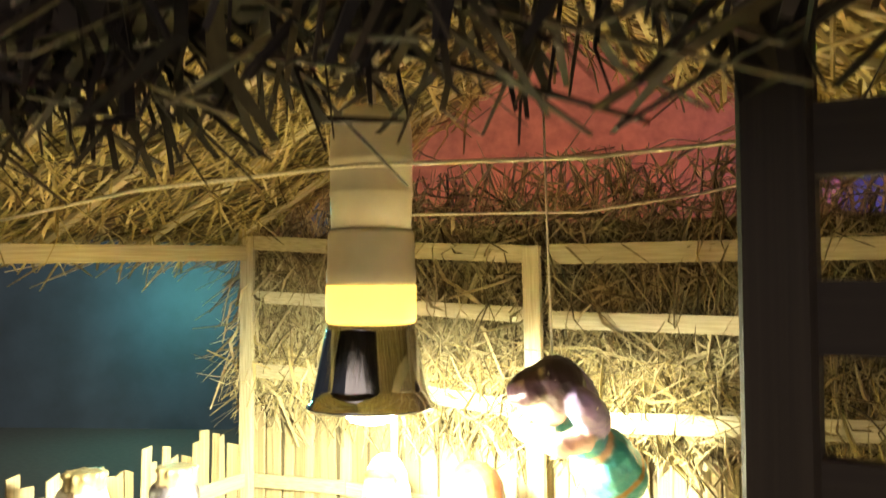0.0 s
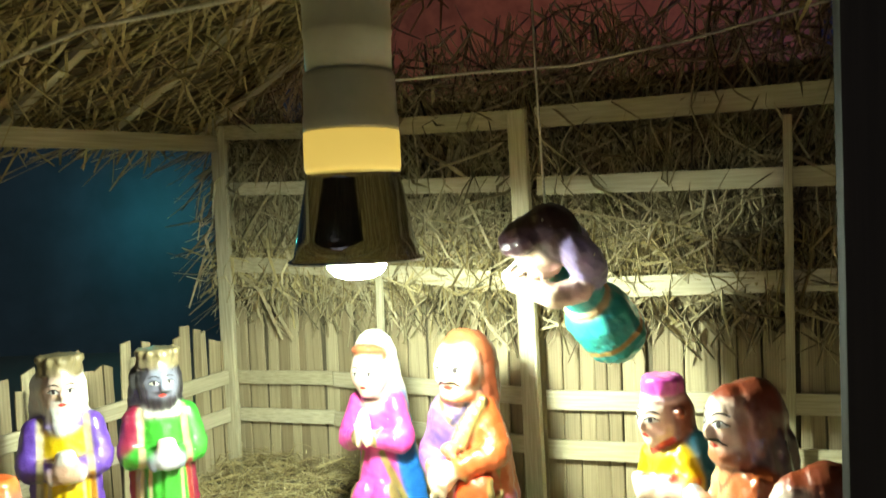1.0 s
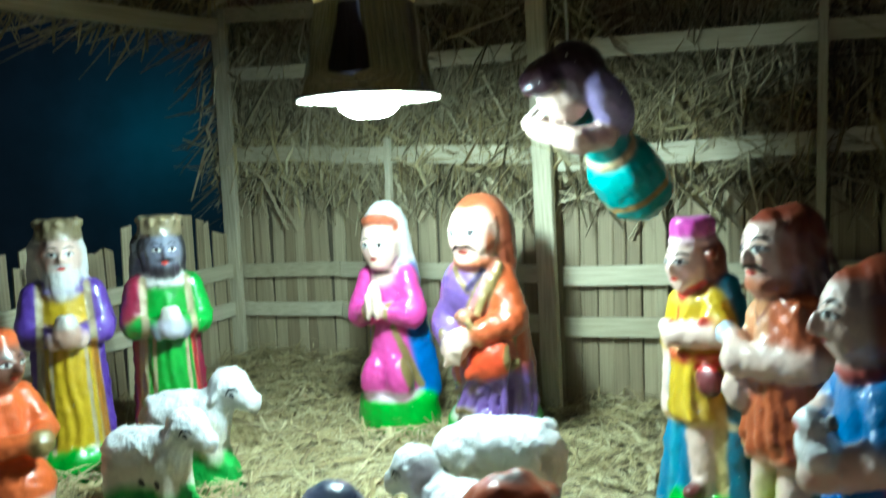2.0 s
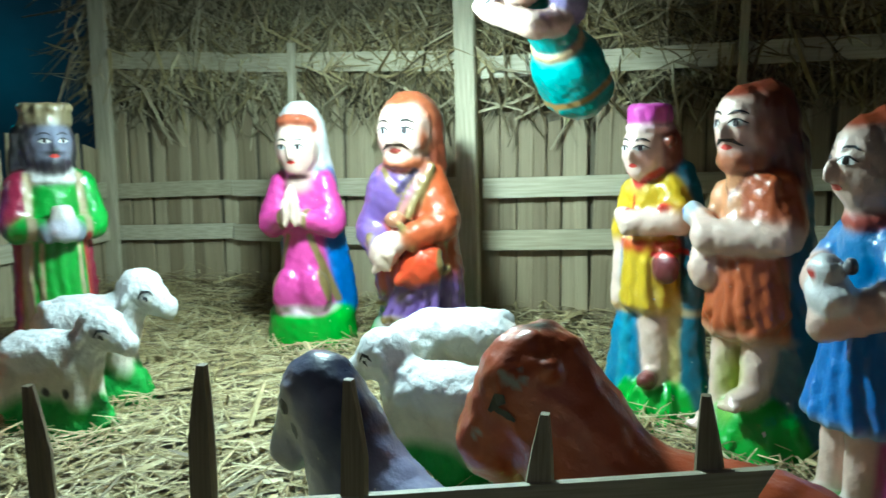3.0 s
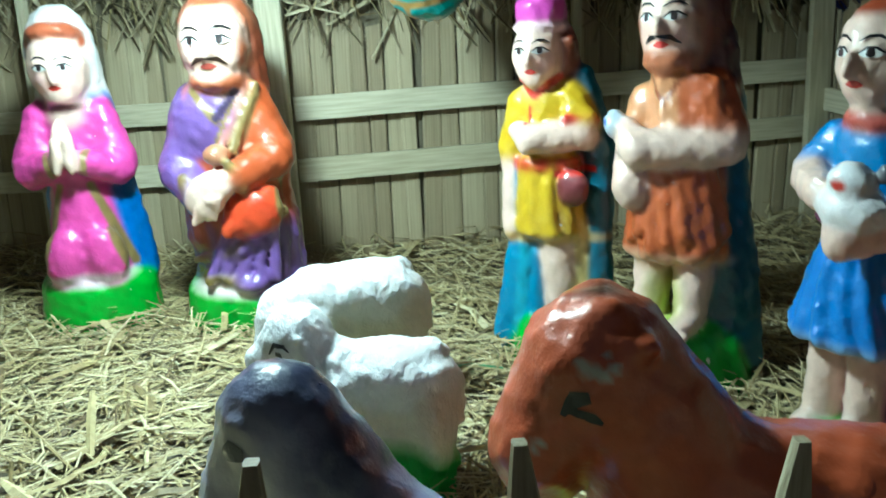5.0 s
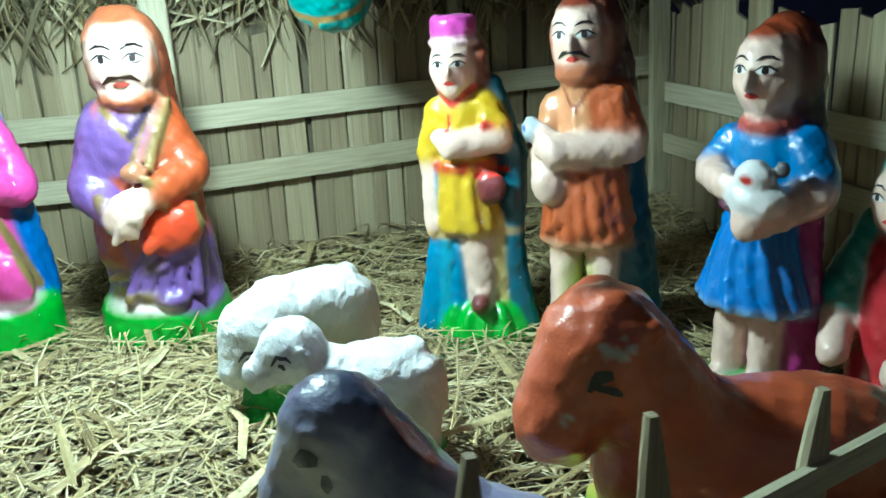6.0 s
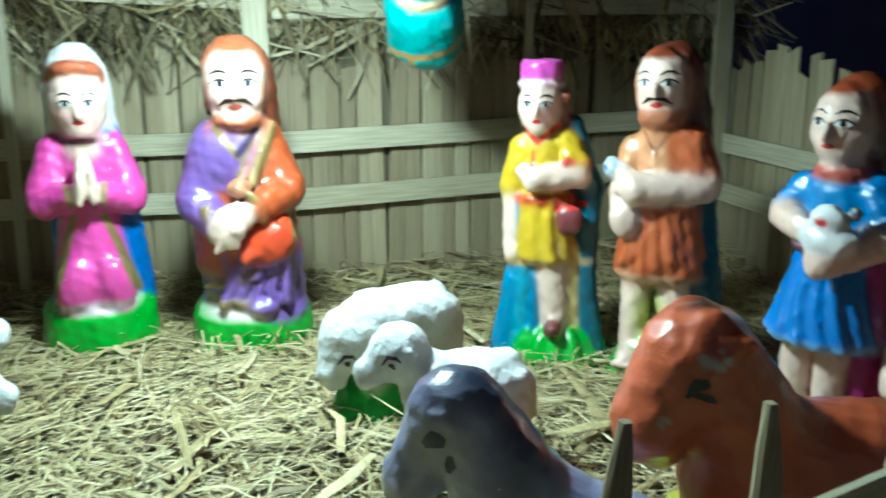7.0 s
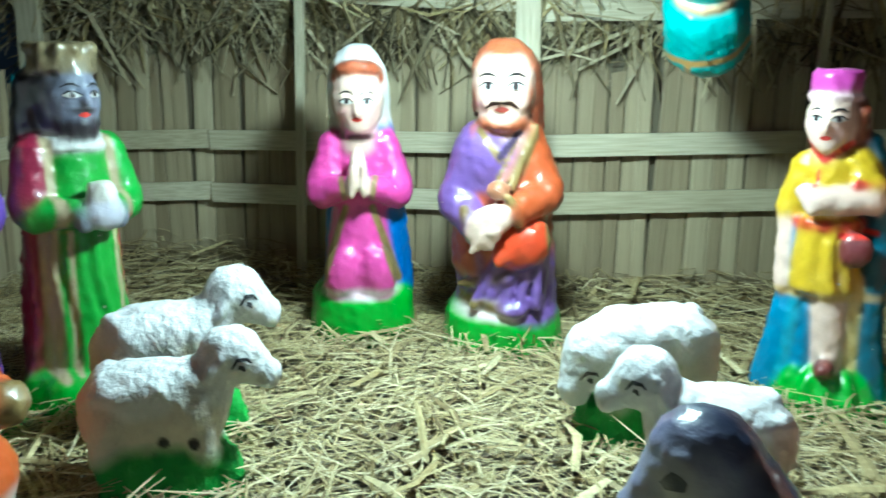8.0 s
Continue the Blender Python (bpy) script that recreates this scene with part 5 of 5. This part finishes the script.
def cow(m):
    """Lying, head along -x."""
    f = Clay()
    K, D, P = (0.50, 0.095, 0.035), (0.04, 0.02, 0.015), (0.45, 0.42, 0.36)
    f.column((0.06, 0, -0.008), (0.06, 0, 0.022), (0.075, 0.036), (0.068, 0.030), (0.02, 0.32, 0.03), 0.008, (0, 0, 0), 0.010)
    f.spray((0.0, 0, 0.0), (0.05, 0.05, 0.030), (0.55, 0.36, 0.03), 0.5)
    f.spray((0.0, 0, -0.004), (0.16, 0.06, 0.022), (0.02, 0.32, 0.03), 0.3)
    f.ball((0.074, 0, 0.038), (0.075, 0.035, 0.034), K, 0.012)
    f.limb((0.040, 0, 0.044), (0.012, 0, 0.084), 0.029, 0.024, K, 0.014)
    f.limb((0.040, 0, 0.026), (0.018, 0, 0.078), 0.022, 0.021, K, 0.012)
    f.ball((0.004, 0, 0.099), (0.023, 0.023, 0.023), K, 0.008)
    f.limb((-0.002, 0, 0.096), (-0.016, 0, 0.072), 0.0225, 0.0180, K, 0.008)
    f.ball((-0.018, 0, 0.068), (0.0145, 0.0175, 0.0145), K, 0.006)
    f.limb((-0.022, 0.0, 0.060), (-0.012, 0.0, 0.055), 0.0085, 0.0080, K, 0.005)
    for s in (-1, 1):
        f.limb((0.008, 0.016 * s, 0.109), (0.014, 0.021 * s, 0.110), 0.0055, 0.0035, K, 0.006)
        f.ball((0.002, 0.011 * s, 0.117), (0.006, 0.005, 0.005), K, 0.005)
        f.limb((0.045, 0.026 * s, 0.02), (0.012, 0.024 * s, 0.012), 0.011, 0.008, (0.50, 0.22, 0.03), 0.006)
        h = (np.array((-0.008, 0, 0.095)), 0 if s < 0 else 180)
        x = -0.001 * s
        f.stroke([(x - 0.005, -0.006, 0.4), (x - 0.001, 0.0, 1.2), (x + 0.003, 0.001, 0.8)], 0.0045, BLACK, h)
        f.stroke([(x - 0.003, -0.004, 0.6), (x + 0.004, -0.006, 0.9), (x + 0.007, -0.008, 0.3)], 0.004, BLACK, h)
        for dx, dz, r in ((0.0, 0.0, 0.0034), (0.004, -0.001, 0.0026), (0.0075, 0.001, 0.0022), (-0.003, 0.002, 0.0018), (0.006, 0.004, 0.0014), (-0.0145, -0.026, 0.0022), (-0.016, -0.029, 0.0014)):
            f.spray((-0.004 + dx, 0.022 * s, 0.104 + dz), (r, 0.010, r * 0.7), P, 0.25)
    f.spray((0.004, 0, 0.126), (0.016, 0.010, 0.007), D, 0.4)
    return tagged(f.build("cow_figurine", CLAY, m, 0.0024), "lying reddish brown clay cow with chipped paint", "figurine")


def donkey(m):
    """Lying, head along -x and hung low."""
    f = Clay()
    K, D = (0.26, 0.26, 0.42), (0.03, 0.035, 0.07)
    f.column((0.05, 0, -0.008), (0.05, 0, 0.018), (0.072, 0.034), (0.066, 0.028), (0.02, 0.32, 0.03), 0.008, (0, 0, 0), 0.010)
    f.ball((0.056, 0, 0.028), (0.054, 0.027, 0.027), K, 0.012)
    f.limb((0.038, 0, 0.042), (0.010, 0, 0.082), 0.025, 0.020, K, 0.014)
    f.limb((0.020, 0, 0.024), (0.014, 0, 0.070), 0.018, 0.018, K, 0.012)
    f.ball((0.002, 0, 0.091), (0.0195, 0.0185, 0.0205), K, 0.008)
    f.limb((-0.004, 0, 0.088), (-0.019, 0, 0.060), 0.0185, 0.0135, K, 0.008)
    f.ball((-0.021, 0, 0.054), (0.0125, 0.0135, 0.012), (0.38, 0.36, 0.40), 0.006)
    for s in (-1, 1):
        f.spray((-0.006, 0.017 * s, 0.080), (0.013, 0.012, 0.018), (0.36, 0.35, 0.40), 0.7)
    f.spray((0.006, 0, 0.106), (0.030, 0.018, 0.016), D, 0.5)
    f.spray((0.030, 0, 0.080), (0.016, 0.030, 0.030), D, 0.5)
    for s in (-1, 1):
        h = (np.array((-0.008, 0, 0.084)), 0 if s < 0 else 180)
        f.stroke([(-0.005, -0.003, 0.5), (0.0, 0.001, 1.3), (0.005, 0.0, 0.6)], 0.007, D, h)
        f.stroke([(0.006, -0.016, 0.5), (0.007, -0.012, 1.3), (0.007, -0.006, 0.6)], 0.004, D, h)
    return tagged(f.build("donkey_figurine", CLAY, m, 0.0024), "lying grey clay donkey with chipped paint", "figurine")


kneeling_woman(facing(-0.052, 0.995, -109, 0.94, 0.15))
kneeling_man(facing(0.056, 0.925, -119, 0.98, 0.16))
herd_boy(facing(0.221, 0.724, -145, 0.93, 0.04, 1.02))
herdsman(facing(0.256, 0.640, -158, 0.94, 0.06, 1.02))
herd_girl(facing(0.246, 0.509, -182, 0.86, 0.03, 0.95))
king(facing(-0.285, 0.922, -62, 0.98, 0, 1.04), "dark_king_figurine", (0.02, 0.30, 0.03), (0.28, 0.015, 0.05), (0.02, 0.34, 0.04), (0.20, 0.21, 0.28), (0.02, 0.015, 0.02), (0.22, 0.17, 0.09),
     (0.5, 0.48, 0.55), "glossy clay dark-bearded king in green robe")
king(facing(-0.371, 0.880, -62, 0.98, 0, 1.05), "old_king_figurine", YELLOW, (0.12, 0.05, 0.36), (0.14, 0.06, 0.38), SKIN, WHITE, (0.22, 0.17, 0.09), (0.5, 0.3, 0.22), "glossy clay white-bearded king in yellow robe")
kneeling_king(facing(-0.360, 0.735, -20, 1.0, 0.0, 0.95))
hooded_figure(facing(0.272, 0.432, 165))
body = Vector((-0.50, -0.52, 0.69)).normalized()
front = Vector((-0.85, 0.05, -0.50))
front = (front - body * front.dot(body)).normalized()
side = (-front).cross(body)
FLY = Vector((0.138, 0.794, 0.334))
flying_figure(Matrix.Translation(FLY) @ Matrix((side, -front, body)).transposed().to_4x4() @ Matrix.Diagonal((0.93, 0.93, 1.0, 1)))
sheep(pose(0.026, 0.616, 0, 0, 0, -32) @ Matrix.Diagonal((0.79, 0.92, 0.98, 1)), True, "standing_sheep_figurine", "white clay sheep with raised head on green base")
sheep(pose(0.058, 0.717, 0, 0, 0, -10) @ Matrix.Diagonal((0.90, 1, 1.12, 1)), False, "grazing_sheep_figurine", "white clay sheep with lowered head on green base")
sheep(pose(-0.243, 0.758, 0, 0, 0, 166) @ Matrix.Diagonal((0.83, 0.9, 0.96, 1)), True, "lamb_figurine", "small white clay lamb on a green base", True)
sheep(pose(-0.232, 0.826, 0, 0, 0, 176) @ Matrix.Diagonal((0.88, 0.92, 1.12, 1)), True, "ewe_figurine", "white clay ewe on a green base")
cow(pose(0.054, 0.485, 0, 0, 0, -32) @ Matrix.Scale(1.10, 4))
donkey(pose(-0.046, 0.541, 0.0, 0, 0, -46))
thread = tagged(part("hanging_thread", tube([FLY + Vector((-0.012, 0, 0.03)), FLY + Vector((-0.016, 0.006, 0.17)), FLY + Vector((-0.02, 0.01, 0.36))], 0.0012, 6), CORD),
                "thin pale thread that holds the flying figure", "thread")
